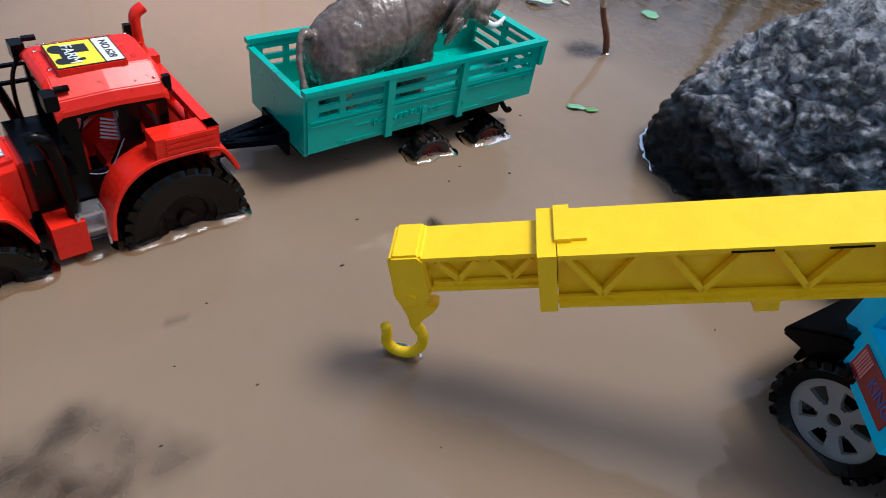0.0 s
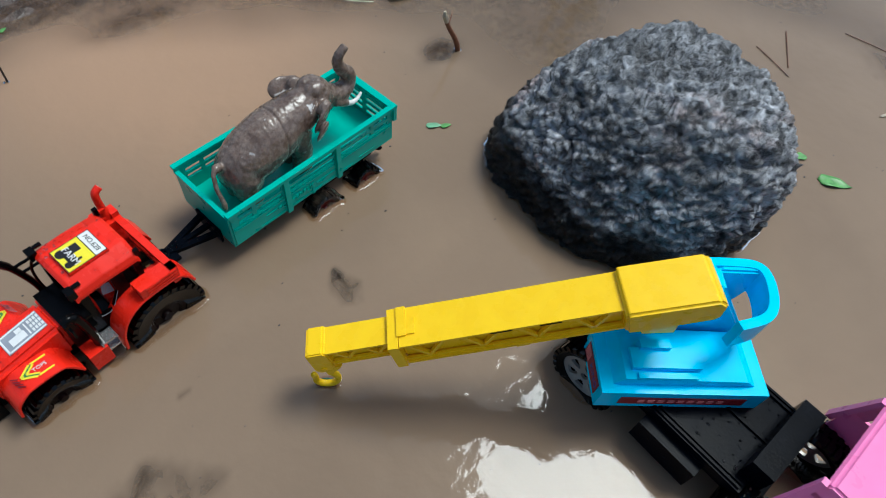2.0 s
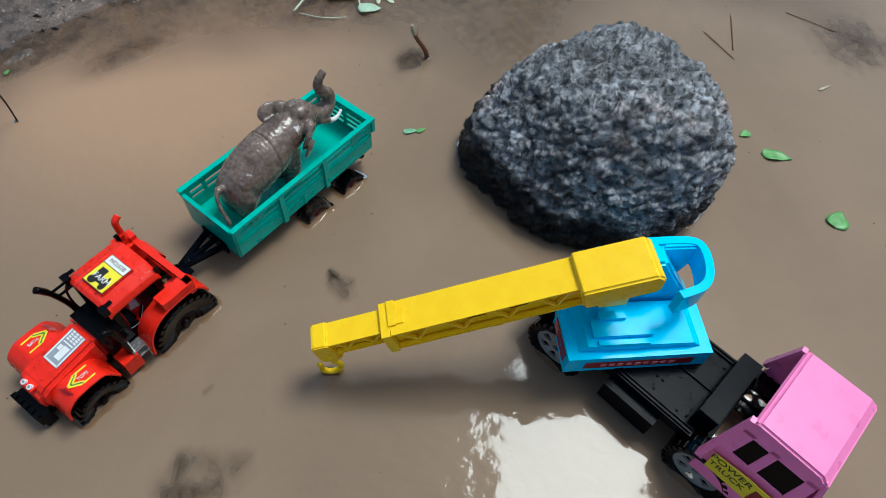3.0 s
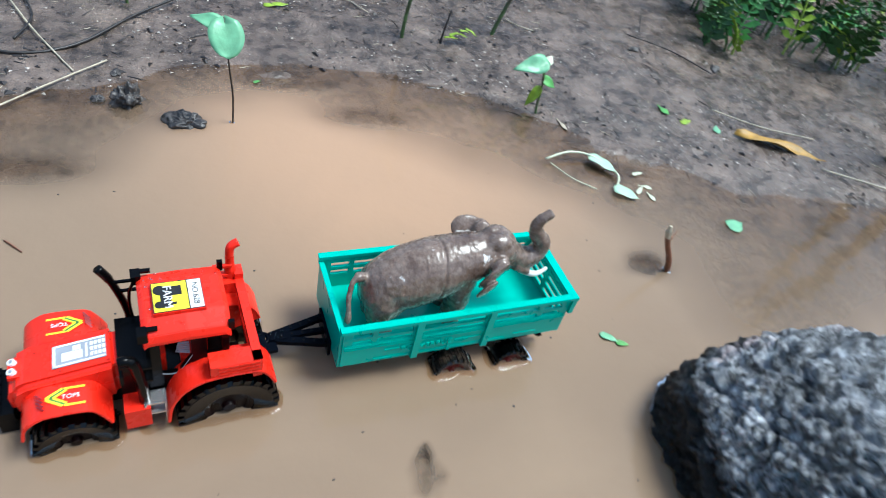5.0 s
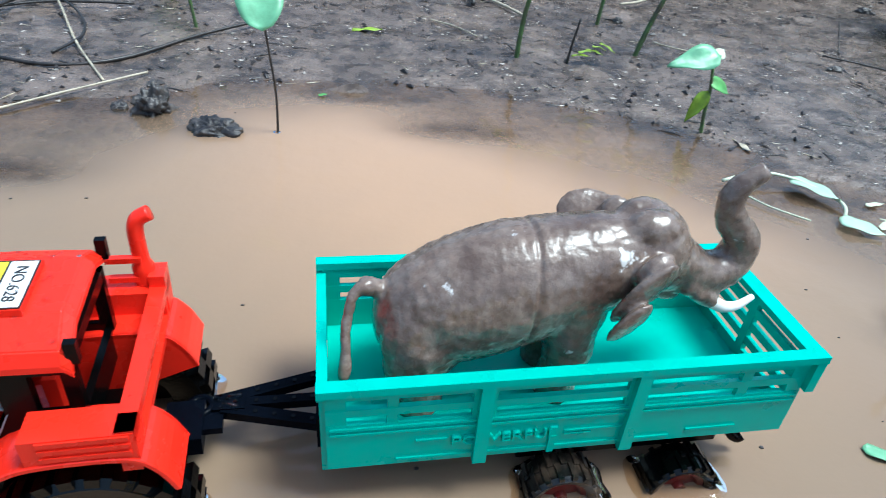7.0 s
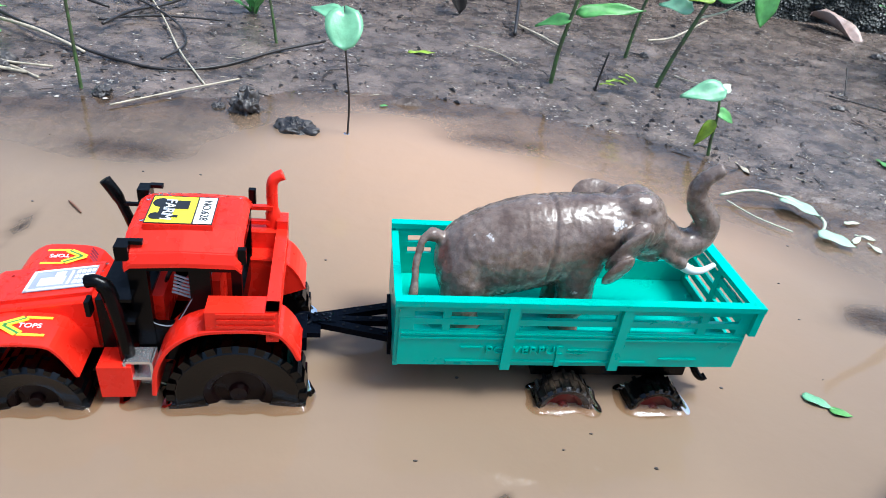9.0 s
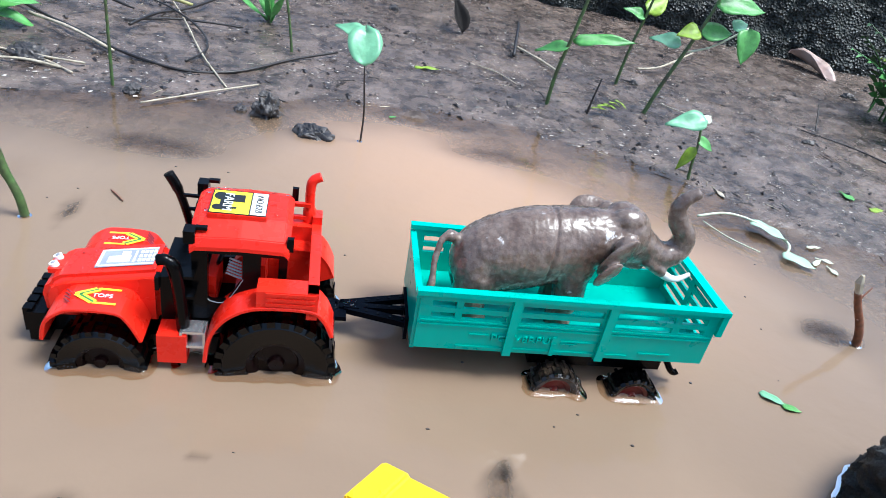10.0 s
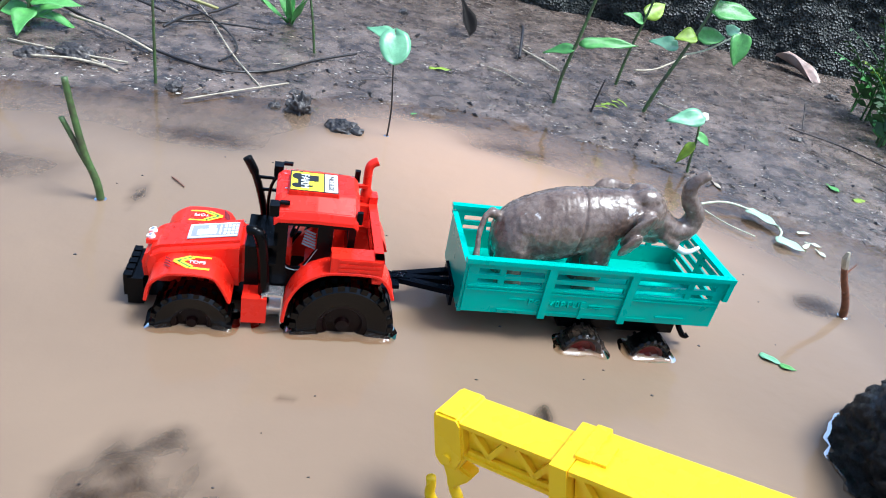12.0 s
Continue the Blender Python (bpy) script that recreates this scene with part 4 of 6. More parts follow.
# ---- toy elephant ----
def elephant():
    """A rubber elephant with its trunk raised, standing in the trailer."""
    bm = bmesh.new()
    c = 0.038
    rings = [(0.0205, 0.0735, 0.004, 0.004), (0.0225, 0.0738, 0.0115, 0.010), (0.0275, 0.0748, 0.0190, 0.016), (0.036, 0.0766, 0.0242, 0.0210), (0.047, 0.0792, 0.0276, 0.0245), (0.060, 0.0826, 0.0294, 0.0262), (0.074, 0.0862, 0.0296, 0.0266), (0.088, 0.0896, 0.0282, 0.0258), (0.101, 0.0928, 0.0262, 0.0240), (0.113, 0.0958, 0.0240, 0.0218), (0.124, 0.0985, 0.0214, 0.0195), (0.134, 0.1010, 0.0185, 0.0170), (0.142, 0.1025, 0.012, 0.011)]
    loft = [[bm.verts.new((u, c + ry * math.cos(2 * math.pi * i / 32), w + rz * math.sin(2 * math.pi * i / 32))) for i in range(32)] for u, w, rz, ry in rings]
    for a, b in zip(loft, loft[1:]):
        for i in range(32):
            bm.faces.new((a[i], a[(i + 1) % 32], b[(i + 1) % 32], b[i]))
    bm.faces.new(loft[0])
    bm.faces.new(loft[-1][::-1])
    for s in (-1, 1):
        blob(bm, (0.041, c + s * 0.0115, 0.0690), (0.0180, 0.0135, 0.0220))
        blob(bm, (0.104, c + s * 0.0110, 0.0815), (0.0155, 0.0125, 0.0190))
    blob(bm, (0.1370, c, 0.1030), (0.0185, 0.0175, 0.0210), pose(0, 0, 0, 0, 15, 0))
    blob(bm, (0.1350, c - 0.0055, 0.1165), (0.0125, 0.0085, 0.0085))
    blob(bm, (0.1350, c + 0.0055, 0.1165), (0.0125, 0.0085, 0.0085))
    blob(bm, (0.1480, c, 0.0965), (0.0130, 0.0120, 0.0140))
    blob(bm, (0.1480, c, 0.0840), (0.0125, 0.007, 0.0065), pose(0, 0, 0, 0, 25, 0))
    for u, v, w, r in ((0.040, c - 0.0125, 0.072, 0.0140), (0.040, c + 0.0125, 0.072, 0.0140), (0.104, c - 0.0115, 0.078, 0.0125), (0.104, c + 0.0115, 0.078, 0.0125)):
        back = u < 0.06
        add_tube(bm, curve([(u, v, w), (u - (0.004 if back else -0.002), v, 0.056), (u - (0.001 if back else 0.001), v, 0.043), (u, v, 0.0335)], 4), [r, r * 0.98, r * 0.95, r * 0.92, r * 0.88, r * 0.82, r * 0.78, r * 0.74, r * 0.72, r * 0.72, r * 0.76, r * 0.82, r * 0.84], 14)
    trunk = curve([(0.150, c, 0.1000), (0.163, c - 0.001, 0.0915), (0.1745, c - 0.001, 0.0910), (0.1815, c, 0.0985), (0.1805, c, 0.1080), (0.1730, c, 0.1165), (0.1695, c, 0.1255), (0.1720, c, 0.1335), (0.1805, c, 0.1405)], 5)
    add_tube(bm, trunk, list(np.linspace(0.0112, 0.0042, len(trunk))), 14)
    for s in (-1, 1):
        y = c + s * 0.0165
        # ears: flattened leaves that stand away from the head
        m = pose(0, 0, 0, s * -20, 26, s * -28)
        blob(bm, (0.1265, y + s * 0.0085, 0.0985), (0.0105, 0.0028, 0.0185), m)
        blob(bm, (0.1205, y + s * 0.0140, 0.0885), (0.0080, 0.0024, 0.0130), m)
        blob(bm, (0.1310, y + s * 0.0045, 0.1075), (0.0085, 0.0045, 0.0090), m)
        blob(bm, (0.1340, y - s * 0.001, 0.102), (0.006, 0.005, 0.010))
        if s > 0:
            blob(bm, (0.1215, y + 0.0110, 0.1045), (0.0165, 0.0030, 0.0125), pose(0, 0, 0, -38, 6, -18))
        add_tube(bm, [(0.156, c + s * 0.0075, 0.0890), (0.1715, c + s * 0.0092, 0.0795)], [0.0052, 0.0040], 10)
    tail = curve([(0.026, c, 0.086), (0.0145, c - 0.004, 0.092), (0.0095, c - 0.010, 0.078), (0.0090, c - 0.016, 0.066), (0.0075, c - 0.020, 0.056)], 4)
    add_tube(bm, tail, [0.0042] * 4 + [0.0026] * 9 + [0.0030, 0.0032, 0.003, 0.0018], 10)
    bmesh.ops.recalc_face_normals(bm, faces=bm.faces[:])
    me = bpy.data.meshes.new("rough")
    bm.to_mesh(me)
    bm.free()
    ob = bpy.data.objects.new("rough", me)
    scene.collection.objects.link(ob)
    rem = ob.modifiers.new("remesh", "REMESH")
    rem.mode, rem.voxel_size = "VOXEL", 0.0011
    sm = ob.modifiers.new("smooth", "SMOOTH")
    sm.factor, sm.iterations = 0.5, 14
    done = bpy.data.meshes.new_from_object(ob.evaluated_get(bpy.context.evaluated_depsgraph_get()))
    bpy.data.objects.remove(ob)
    bm = bmesh.new()
    bm.from_mesh(done)
    for v in bm.verts:
        p = v.co
        wrinkle = noise.noise(Vector((p.x * 330, p.y * 90, p.z * 90))) * 0.00030 + noise.noise(Vector((p.x * 120, p.y * 120, p.z * 260))) * 0.00030 + noise.fractal(p * 300, 0.8, 2, 3) * 0.00024
        seam = -0.0013 * math.exp(-((p.x - 0.0845 - 0.06 * (p.z - 0.11)) / 0.0008) ** 2) if p.z > 0.072 else 0
        spine = 0.0006 * math.exp(-((p.y - c) / 0.0012) ** 2) if p.x < 0.08 and p.z > 0.09 else 0
        v.co = p + v.normal * (wrinkle + seam + spine)
    first = set(bm.faces)
    for s in (-1, 1):
        tusk = curve([(0.1695, c + s * 0.0090, 0.0805), (0.1765, c + s * 0.0098, 0.0770), (0.1840, c + s * 0.0095, 0.0770), (0.1915, c + s * 0.008, 0.0805)], 5)
        add_tube(bm, tusk, list(np.linspace(0.0036, 0.0014, len(tusk))), 10)
    for f in bm.faces:
        f.smooth = True
        if f not in first:
            f.material_index = 1
    ob = part("toy_elephant", bm, [HIDE, IVORY], smooth=True)
    ob.matrix_basis = TRAILER
    return tagged(ob, "grey brown rubber toy elephant with raised trunk standing in the trailer", "toy elephant")


elephant()


# ---- toy crane truck ----
def crane_truck():
    T = thing("toy_crane_truck", pose(0.343, 0.0266, -0.007, 0, 0, -93), "toy crane truck, yellow boom, blue turret, pink cab, in the water", "toy truck")
    # chassis, in black
    ch = part("chassis", box(-0.035, 0.165, 0.022, 0.100, 0.030, 0.052, 0.0015), NAVY, T)
    part("deck", box(0.050, 0.150, 0.014, 0.112, 0.046, 0.056, 0.0015), NAVY, ch)
    part("front_deck", box(-0.030, 0.030, 0.016, 0.108, 0.046, 0.060, 0.0015), NAVY, ch)
    for y in (0.002, 0.106):
        part("side_tank", box(0.062, 0.120, y, y + 0.016, 0.020, 0.046, 0.0015), NAVY, ch)
    for y in (0.016, 0.020, 0.107, 0.111, 0.066):
        part("deck_rib", box(0.06, 0.148, y, y + 0.0022, 0.0555, 0.0580, 0.0004), NAVY, ch)
    part("rear_hump", box(0.140, 0.160, 0.030, 0.112, 0.050, 0.078, 0.006, 3), NAVY, ch)
    part("rear_guard", prism([(-0.045, 0.046), (-0.045, 0.052), (-0.020, 0.070), (0.0, 0.070), (0.0, 0.046)], 0.010, 0.112, 0.0015), BLACK, ch)
    for x in (0.003, 0.174):
        for y0, y1, out in ((0.0, 0.026, -1), (0.098, 0.124, 1)):
            wheel(T, "wheel", x, y0, y1, 0.0305, 0.0335, 0.0232, RIM, 26, 6, out)
    # pink cab, open at the back
    x0, x1, t = 0.152, 0.236, 0.003
    def lean_in(b):
        for v in b.verts:
            f = max(0, (v.co.z - 0.085) / 0.055)
            v.co.y = 0.0615 + (v.co.y - 0.0615) * (1 - 0.27 * f)
            v.co.x += 0.008 * f * (0.236 - v.co.x) / 0.08
        return b

    cab = part("cab", lean_in(box(0.221, x1, 0.0, 0.123, 0.040, 0.098, 0.0008)), PINK, T)
    for y0, y1 in ((0.0, t), (0.120, 0.120 + t)):
        for name, xa, xb, za, zb in (("door_panel", x0, 0.2208, 0.040, 0.098), ("rear_pillar", x0, 0.164, 0.0975, 0.128), ("middle_pillar", 0.180, 0.188, 0.0975, 0.128), ("front_pillar", 0.214, 0.224, 0.0975, 0.128), ("roof_rail", x0, 0.224, 0.124, 0.137)):
            part(name, lean_in(box(xa, xb, y0, y1, za, zb, 0.0008)), PINK, cab)
    cab.location = (0.012, 0, 0)
    part("cab_roof", lean_in(prism([(0.150, 0.1365), (0.154, 0.1425), (0.218, 0.1405), (0.2275, 0.1340), (0.222, 0.1330)], -0.002, 0.125, 0.003, 3)), PINK, cab)
    part("windscreen_frame", lean_in(prism([(0.2225, 0.1345), (0.2275, 0.1340), (0.2375, 0.0980), (0.2325, 0.0980)], 0.001, 0.122, 0.001)), PINK, cab)
    for y in (-0.004, 0.119):
        part("back_flange", lean_in(box(0.147, 0.152, y, y + 0.008, 0.070, 0.140, 0.0012)), PINK, cab)
    part("side_window", lean_in(boxes([(0.164, 0.180, 0.0015, 0.0025, 0.098, 0.124), (0.188, 0.214, 0.0015, 0.0025, 0.098, 0.124)], 0)), BLACK, cab)
    part("bumper", box(0.234, 0.244, 0.004, 0.119, 0.028, 0.046, 0.002), PINK, cab)
    lab = part("side_sticker", prism([(0.160, 0.060), (0.158, 0.088), (0.190, 0.092), (0.226, 0.090), (0.226, 0.060)], -0.0006, -0.0001, 0), YPRINT, cab)
    letters("lettering", "POWER", 0.0115, pose(0.177, -0.0008, 0.083, 90, 0, 0), KPRINT, lab, 0.0001)
    letters("lettering", "TRUCK", 0.0105, pose(0.177, -0.0008, 0.072, 90, 0, 0), KPRINT, lab, 0.0001)
    part("print_patch", boxes([(0.200, 0.221, -0.0009, -0.0006, 0.063, 0.084)], 0), DKRED, lab)

    # the turret and the boom turn together, away from the truck's line
    inv = T.matrix_basis.inverted()
    TUR = inv @ pose(0.315, 0.0, -0.005, 0, 0, -42.5)
    part("turntable", tube([(0.035, 0.062, 0.052), (0.035, 0.062, 0.064)], 0.036, 40), BLACK, ch)

    def placed(ob, m):
        ob.matrix_basis = m
        return ob

    tur = placed(part("turret", boxes([(0.002, 0.144, 0.002, 0.058, 0.054, 0.080)], 0.009), BLUE, T, "sky blue turret"), TUR)
    bm = bmesh.new()
    add_prism(bm, [(0.010, 0.076), (0.020, 0.090), (0.124, 0.088), (0.138, 0.076)], 0.010, 0.056)
    part("turret_top", bevel(bm, 0.003, 3), BLUE, tur)
    part("turret_back", prism([(0.008, 0.060), (0.010, 0.135), (0.030, 0.150), (0.090, 0.150), (0.110, 0.120), (0.140, 0.078), (0.140, 0.060)], 0.060, 0.084, 0.003, 3), BLUE, tur)
    part("hatch", boxes([(0.026, 0.084, 0.018, 0.036, 0.0895, 0.0945), (0.034, 0.060, 0.034, 0.042, 0.0895, 0.0985)], 0.001), BLUE, tur)
    part("hatch_step", boxes([(0.030, 0.080, 0.010, 0.015, 0.0885, 0.0925)], 0.0008), BLUE, tur)
    part("side_sticker", boxes([(0.020, 0.128, 0.0012, 0.0019, 0.0610, 0.0725)], 0), DKRED, tur)
    for i in range(9):
        part("print_bar", box(0.036 + 0.0085 * i, 0.041 + 0.0085 * i, 0.0007, 0.0013, 0.0648, 0.0692, 0), PKPRINT, tur)
    es = part("end_sticker", boxes([(0.0012, 0.0019, 0.010, 0.050, 0.060, 0.0755)], 0), DKRED, tur)
    part("print_stripes", boxes([(0.0007, 0.0013, 0.038 + 0.0018 * i, 0.0389 + 0.0018 * i, 0.063, 0.074) for i in range(6)], 0), PKPRINT, es)
    letters("lettering", "KING", 0.009, pose(0.0012, 0.022, 0.068, 90, 0, -90), BPRINT, es, 0.0003)
    # open frame behind the boom
    fr = curve([(0.070, 0.090, 0.133), (0.104, 0.091, 0.133), (0.127, 0.089, 0.133), (0.134, 0.078, 0.133), (0.131, 0.055, 0.133), (0.120, 0.040, 0.133), (0.096, 0.032, 0.133)], 5)
    bm = bmesh.new()
    rows = []
    for i, p in enumerate(fr):
        d = (fr[min(i + 1, len(fr) - 1)] - fr[max(i - 1, 0)]).normalized()
        o = Vector((-d.y, d.x, 0)) * 0.004
        rows.append([bm.verts.new(p + o + Vector((0, 0, 0.010))), bm.verts.new(p - o + Vector((0, 0, 0.010))), bm.verts.new(p - o - Vector((0, 0, 0.018))), bm.verts.new(p + o - Vector((0, 0, 0.018)))])
    for a, b in zip(rows, rows[1:]):
        for k in range(4):
            bm.faces.new((a[k], a[(k + 1) % 4], b[(k + 1) % 4], b[k]))
    bm.faces.new(rows[0])
    bm.faces.new(rows[-1][::-1])
    part("rear_frame", bevel(bm, 0.0012, 2), BLUE, tur)
    part("frame_foot", prism([(0.082, 0.060), (0.072, 0.118), (0.096, 0.142), (0.131, 0.142), (0.133, 0.116), (0.114, 0.060)], 0.082, 0.094, 0.002), BLUE, tur)

    # boom
    BOOM = inv @ pose(0.1745, 0.1958, 0.0773, 0, -17.7, -39.2) @ Matrix.Scale(1.03, 4)
    boom = placed(part("boom", box(0.074, 0.250, -0.0225, -0.0045, -0.0282, 0.0010, 0.0006), YELLOW, T, "yellow telescopic boom with raised lattice"), BOOM)
    part("top_flange", box(0.074, 0.250, -0.0295, 0.003, -0.0002, 0.0022, 0.0006), YELLOW, boom)
    part("bottom_flange", box(0.074, 0.250, -0.0285, 0.002, -0.0292, -0.0270, 0.0005), YELLOW, boom)

    def lattice(x0, x1, n, z0, z1, y, parent):
        bm = bmesh.new()
        step = (x1 - x0) / n
        add_box(bm, x0, x1, y, y + 0.002, z0, z0 + 0.0028)
        add_box(bm, x0, x1, y, y + 0.002, z1 - 0.0022, z1)
        for i in range(n):
            a = x0 + i * step
            xl, xm, xr = a + 0.13 * step, a + 0.5 * step, a + 0.87 * step
            for xa, xb in ((xl, xm), (xm, xr)):
                za, zb2 = (z1 - 0.002, z0 + 0.004) if xa == xl else (z0 + 0.004, z1 - 0.002)
                d = Vector((xb - xa, 0, zb2 - za))
                m = Matrix.Translation((xa, y + 0.001, za)) @ Matrix.Rotation(-math.atan2(d.z, d.x), 4, "Y")
                add_box(bm, 0, d.length, -0.0016, 0.0016, -0.0014, 0.0014, m)
        return part("lattice", bm, YELLOW, parent)

    lattice(0.072, 0.238, 4, -0.0275, 0.0002, -0.0262, boom)
    lattice(0.072, 0.238, 4, -0.0275, 0.0002, -0.0020, boom)
    inner = part("inner_boom", box(0.014, 0.076, -0.0185, -0.0050, -0.0205, -0.0030, 0.0004), YELLOW, boom)
    part("top_flange", box(0.014, 0.076, -0.0232, 0.0, -0.0034, -0.0012, 0.0004), YELLOW, inner)
    part("bottom_flange", box(0.014, 0.076, -0.0228, -0.0004, -0.0218, -0.0198, 0.0004), YELLOW, inner)
    lattice(0.018, 0.066, 2, -0.0200, -0.0032, -0.0214, inner)
    part("collar", boxes([(0.0655, 0.0735, -0.0302, 0.0036, -0.0296, 0.0026)], 0.0010), YELLOW, boom)
    part("collar_latch", boxes([(0.073, 0.0800, -0.021, 0.0034, 0.0018, 0.0042), (0.079, 0.0865, -0.020, -0.006, 0.0018, 0.0036)], 0.0008), YELLOW, boom)
    head = part("boom_head", prism([(-0.0005, -0.002), (0.001, 0.0008), (0.014, 0.0008), (0.0165, -0.003), (0.0165, -0.0225), (0.012, -0.0310), (0.002, -0.0310), (-0.0015, -0.026)], -0.0240, 0.0008, 0.0012), YELLOW, boom)
    part("pivot_pin", tube([(0.0068, -0.0252, -0.0245), (0.0068, 0.002, -0.0245)], 0.0024, 14), YELLOW, head)
    part("under_lug", box(0.106, 0.114, -0.022, -0.004, -0.036, -0.0290, 0.0010), YELLOW, boom)
    part("under_lug", box(0.158, 0.168, -0.024, -0.003, -0.040, -0.0290, 0.0010), YELLOW, boom)
    part("slot", boxes([(0.142 + 0.036 * i, 0.158 + 0.036 * i, -0.0299, -0.0294, -0.0001, 0.0008) for i in range(2)], 0), BLACK, boom)
    bx = part("boom_box", prism([(0.238, -0.020), (0.238, 0.0060), (0.241, 0.0075), (0.303, 0.0050), (0.309, -0.003), (0.306, -0.018), (0.300, -0.0215), (0.245, -0.0215)], -0.0375, 0.0045, 0.0022, 3), YELLOW, boom)
    part("mount", prism([(0.246, -0.022), (0.286, -0.026), (0.280, -0.058), (0.252, -0.050)], -0.026, -0.006, 0.002), YELLOW, bx)
    # hook, hanging straight down from the head
    HK = inv @ pose(0.1735, 0.1790, -0.0085, 0, 0, -42)
    hk = placed(part("hook_block", prism([(-0.0020, 0.0560), (0.0005, 0.0490), (0.0050, 0.0420), (0.0058, 0.0375), (0.0112, 0.0375), (0.0120, 0.0420), (0.0165, 0.0490), (0.0190, 0.0560)], -0.0045, 0.0045, 0.0012), YELLOW, T, "yellow hook block"), HK)
    part("hook", tube(curve([(0.0085, 0, 0.040), (0.0090, 0, 0.0350), (0.0135, 0, 0.0290), (0.0145, 0, 0.0200), (0.0095, 0, 0.0125), (0.0015, 0, 0.0115), (-0.0040, 0, 0.0165), (-0.0048, 0, 0.0240), (-0.0062, 0, 0.0290)], 5), [0.0031] * 33 + [0.0029] * 8, 10), YELLOW, hk, smooth=True)
    return T


crane_truck()


# ---- plants and litter on the bank ----
def on_ground(x, y):
    return max(0.0, float(height(x, y)))


def leaf_mesh(length, width, point=1.6, fold=0.25, droop=0.2, heart=0.0, n=10, k=6, thick=0.0004):
    """A leaf along +x with a folded midrib, drooping to its tip; heart: how deep the base is notched."""
    bm = bmesh.new()
    top = []
    for i in range(n + 1):
        t = i / n
        w = width * 0.5 * (math.sin(math.pi * min(1, t ** 0.62)) ** 0.8 * (1 - 0.25 * t) if not heart else math.sqrt(max(0, 1 - (2 * t - 1) ** 2)) ** 0.9 * (1.12 - 0.45 * t)) if 0 < t < 1 else 0.0006
        row = []
        for j in range(k + 1):
            s = 2 * j / k - 1
            x = length * t - heart * length * abs(s) ** 1.3 * (1 - t) ** 3
            z = fold * abs(s) * w - droop * length * t * t + 0.03 * length * math.sin(t * 9 + s * 2) * abs(s)
            row.append(bm.verts.new((x, s * w, z)))
        top.append(row)
    for a, b in zip(top, top[1:]):
        for j in range(k):
            bm.faces.new((a[j], a[j + 1], b[j + 1], b[j]))
    ext = bmesh.ops.extrude_face_region(bm, geom=bm.faces[:])
    for v in ext["geom"]:
        if isinstance(v, bmesh.types.BMVert):
            v.co.z -= thick
    return bm


def leaf(parent, m, length, width, material=None, label="", **kw):
    ob = part("leaf", leaf_mesh(length, width, **kw), material or LEAF, parent, label, smooth=True)
    ob.matrix_basis = m
    return ob


def leafc(parent, at, azimuth, pitch, length, width, material=None, face=(0, -0.62, 0.78), label="", **kw):
    """A leaf from a point along a direction, its upper side turned to the open sky over the puddle."""
    x = Vector((math.cos(radians(azimuth)) * math.cos(radians(pitch)), math.sin(radians(azimuth)) * math.cos(radians(pitch)), math.sin(radians(pitch))))
    z = Vector(face)
    y = z.cross(x).normalized()
    z = x.cross(y)
    m = Matrix.Translation(at) @ Matrix((x, y, z)).transposed().to_4x4()
    return leaf(parent, m, length, width, material, label, **kw)


def plant(name, x, y, label, stem, r0, r1, stem_mat=None, z=None):
    T = thing(name, pose(x, y, on_ground(x, y) - 0.004 if z is None else z), label, "plant")
    pts = curve(stem, 5)
    bm = tube(pts, list(np.linspace(r0, r1, len(pts))), 8)
    part("stem", bm, stem_mat or STEM, T, smooth=True)
    return T


p = plant("seedling", 0.131, 0.707, "thin brown-stemmed seedling with heart-shaped leaves in the water", [(0, 0, -0.03), (0.001, 0, 0.03), (-0.003, 0, 0.07), (-0.008, -0.002, 0.115)], 0.0012, 0.0008, DARK_TWIG, 0)
leafc(p, (-0.008, -0.001, 0.124), -82, -48, 0.036, 0.040, PALE_LEAF, heart=0.25, fold=0.15, droop=0.05)
leafc(p, (-0.008, 0, 0.121), 165, 12, 0.036, 0.020, PALE_LEAF, fold=0.2)

p = plant("seedling", 0.562, 0.756, "small seedling with one broad pale leaf at the waterline", [(0, 0, -0.02), (-0.008, 0, 0.02), (-0.010, 0.002, 0.05), (-0.016, 0.004, 0.080)], 0.0022, 0.0014)
leafc(p, (-0.010, 0.004, 0.084), 184, -12, 0.054, 0.030, PALE_LEAF, fold=0.2, droop=0.05)
leafc(p, (-0.012, 0.004, 0.058), -10, -18, 0.026, 0.018, LEAF)
leafc(p, (-0.012, 0.002, 0.048), 200, -62, 0.036, 0.016, YLEAF)
leafc(p, (-0.013, 0.006, 0.080), 40, 30, 0.018, 0.014, PETIOLE, label="dried white shoot")

p = plant("tall_weed", 0.393, 0.936, "tall green weed with a long narrow leaf on the mud", [(0, 0, -0.01), (0.001, 0, 0.05), (0.010, 0, 0.11), (0.022, 0.002, 0.20), (0.034, 0.004, 0.30)], 0.0031, 0.0022)
leafc(p, (0.012, 0, 0.100), -6, 14, 0.092, 0.024, LEAF, droop=0.12)
leafc(p, (0.010, 0, 0.092), 172, -12, 0.050, 0.020, LEAF)
leafc(p, (0.020, 0, 0.185), 200, 25, 0.060, 0.022, LEAF)
leafc(p, (0.026, 0, 0.235), 20, 20, 0.060, 0.024, LEAF)

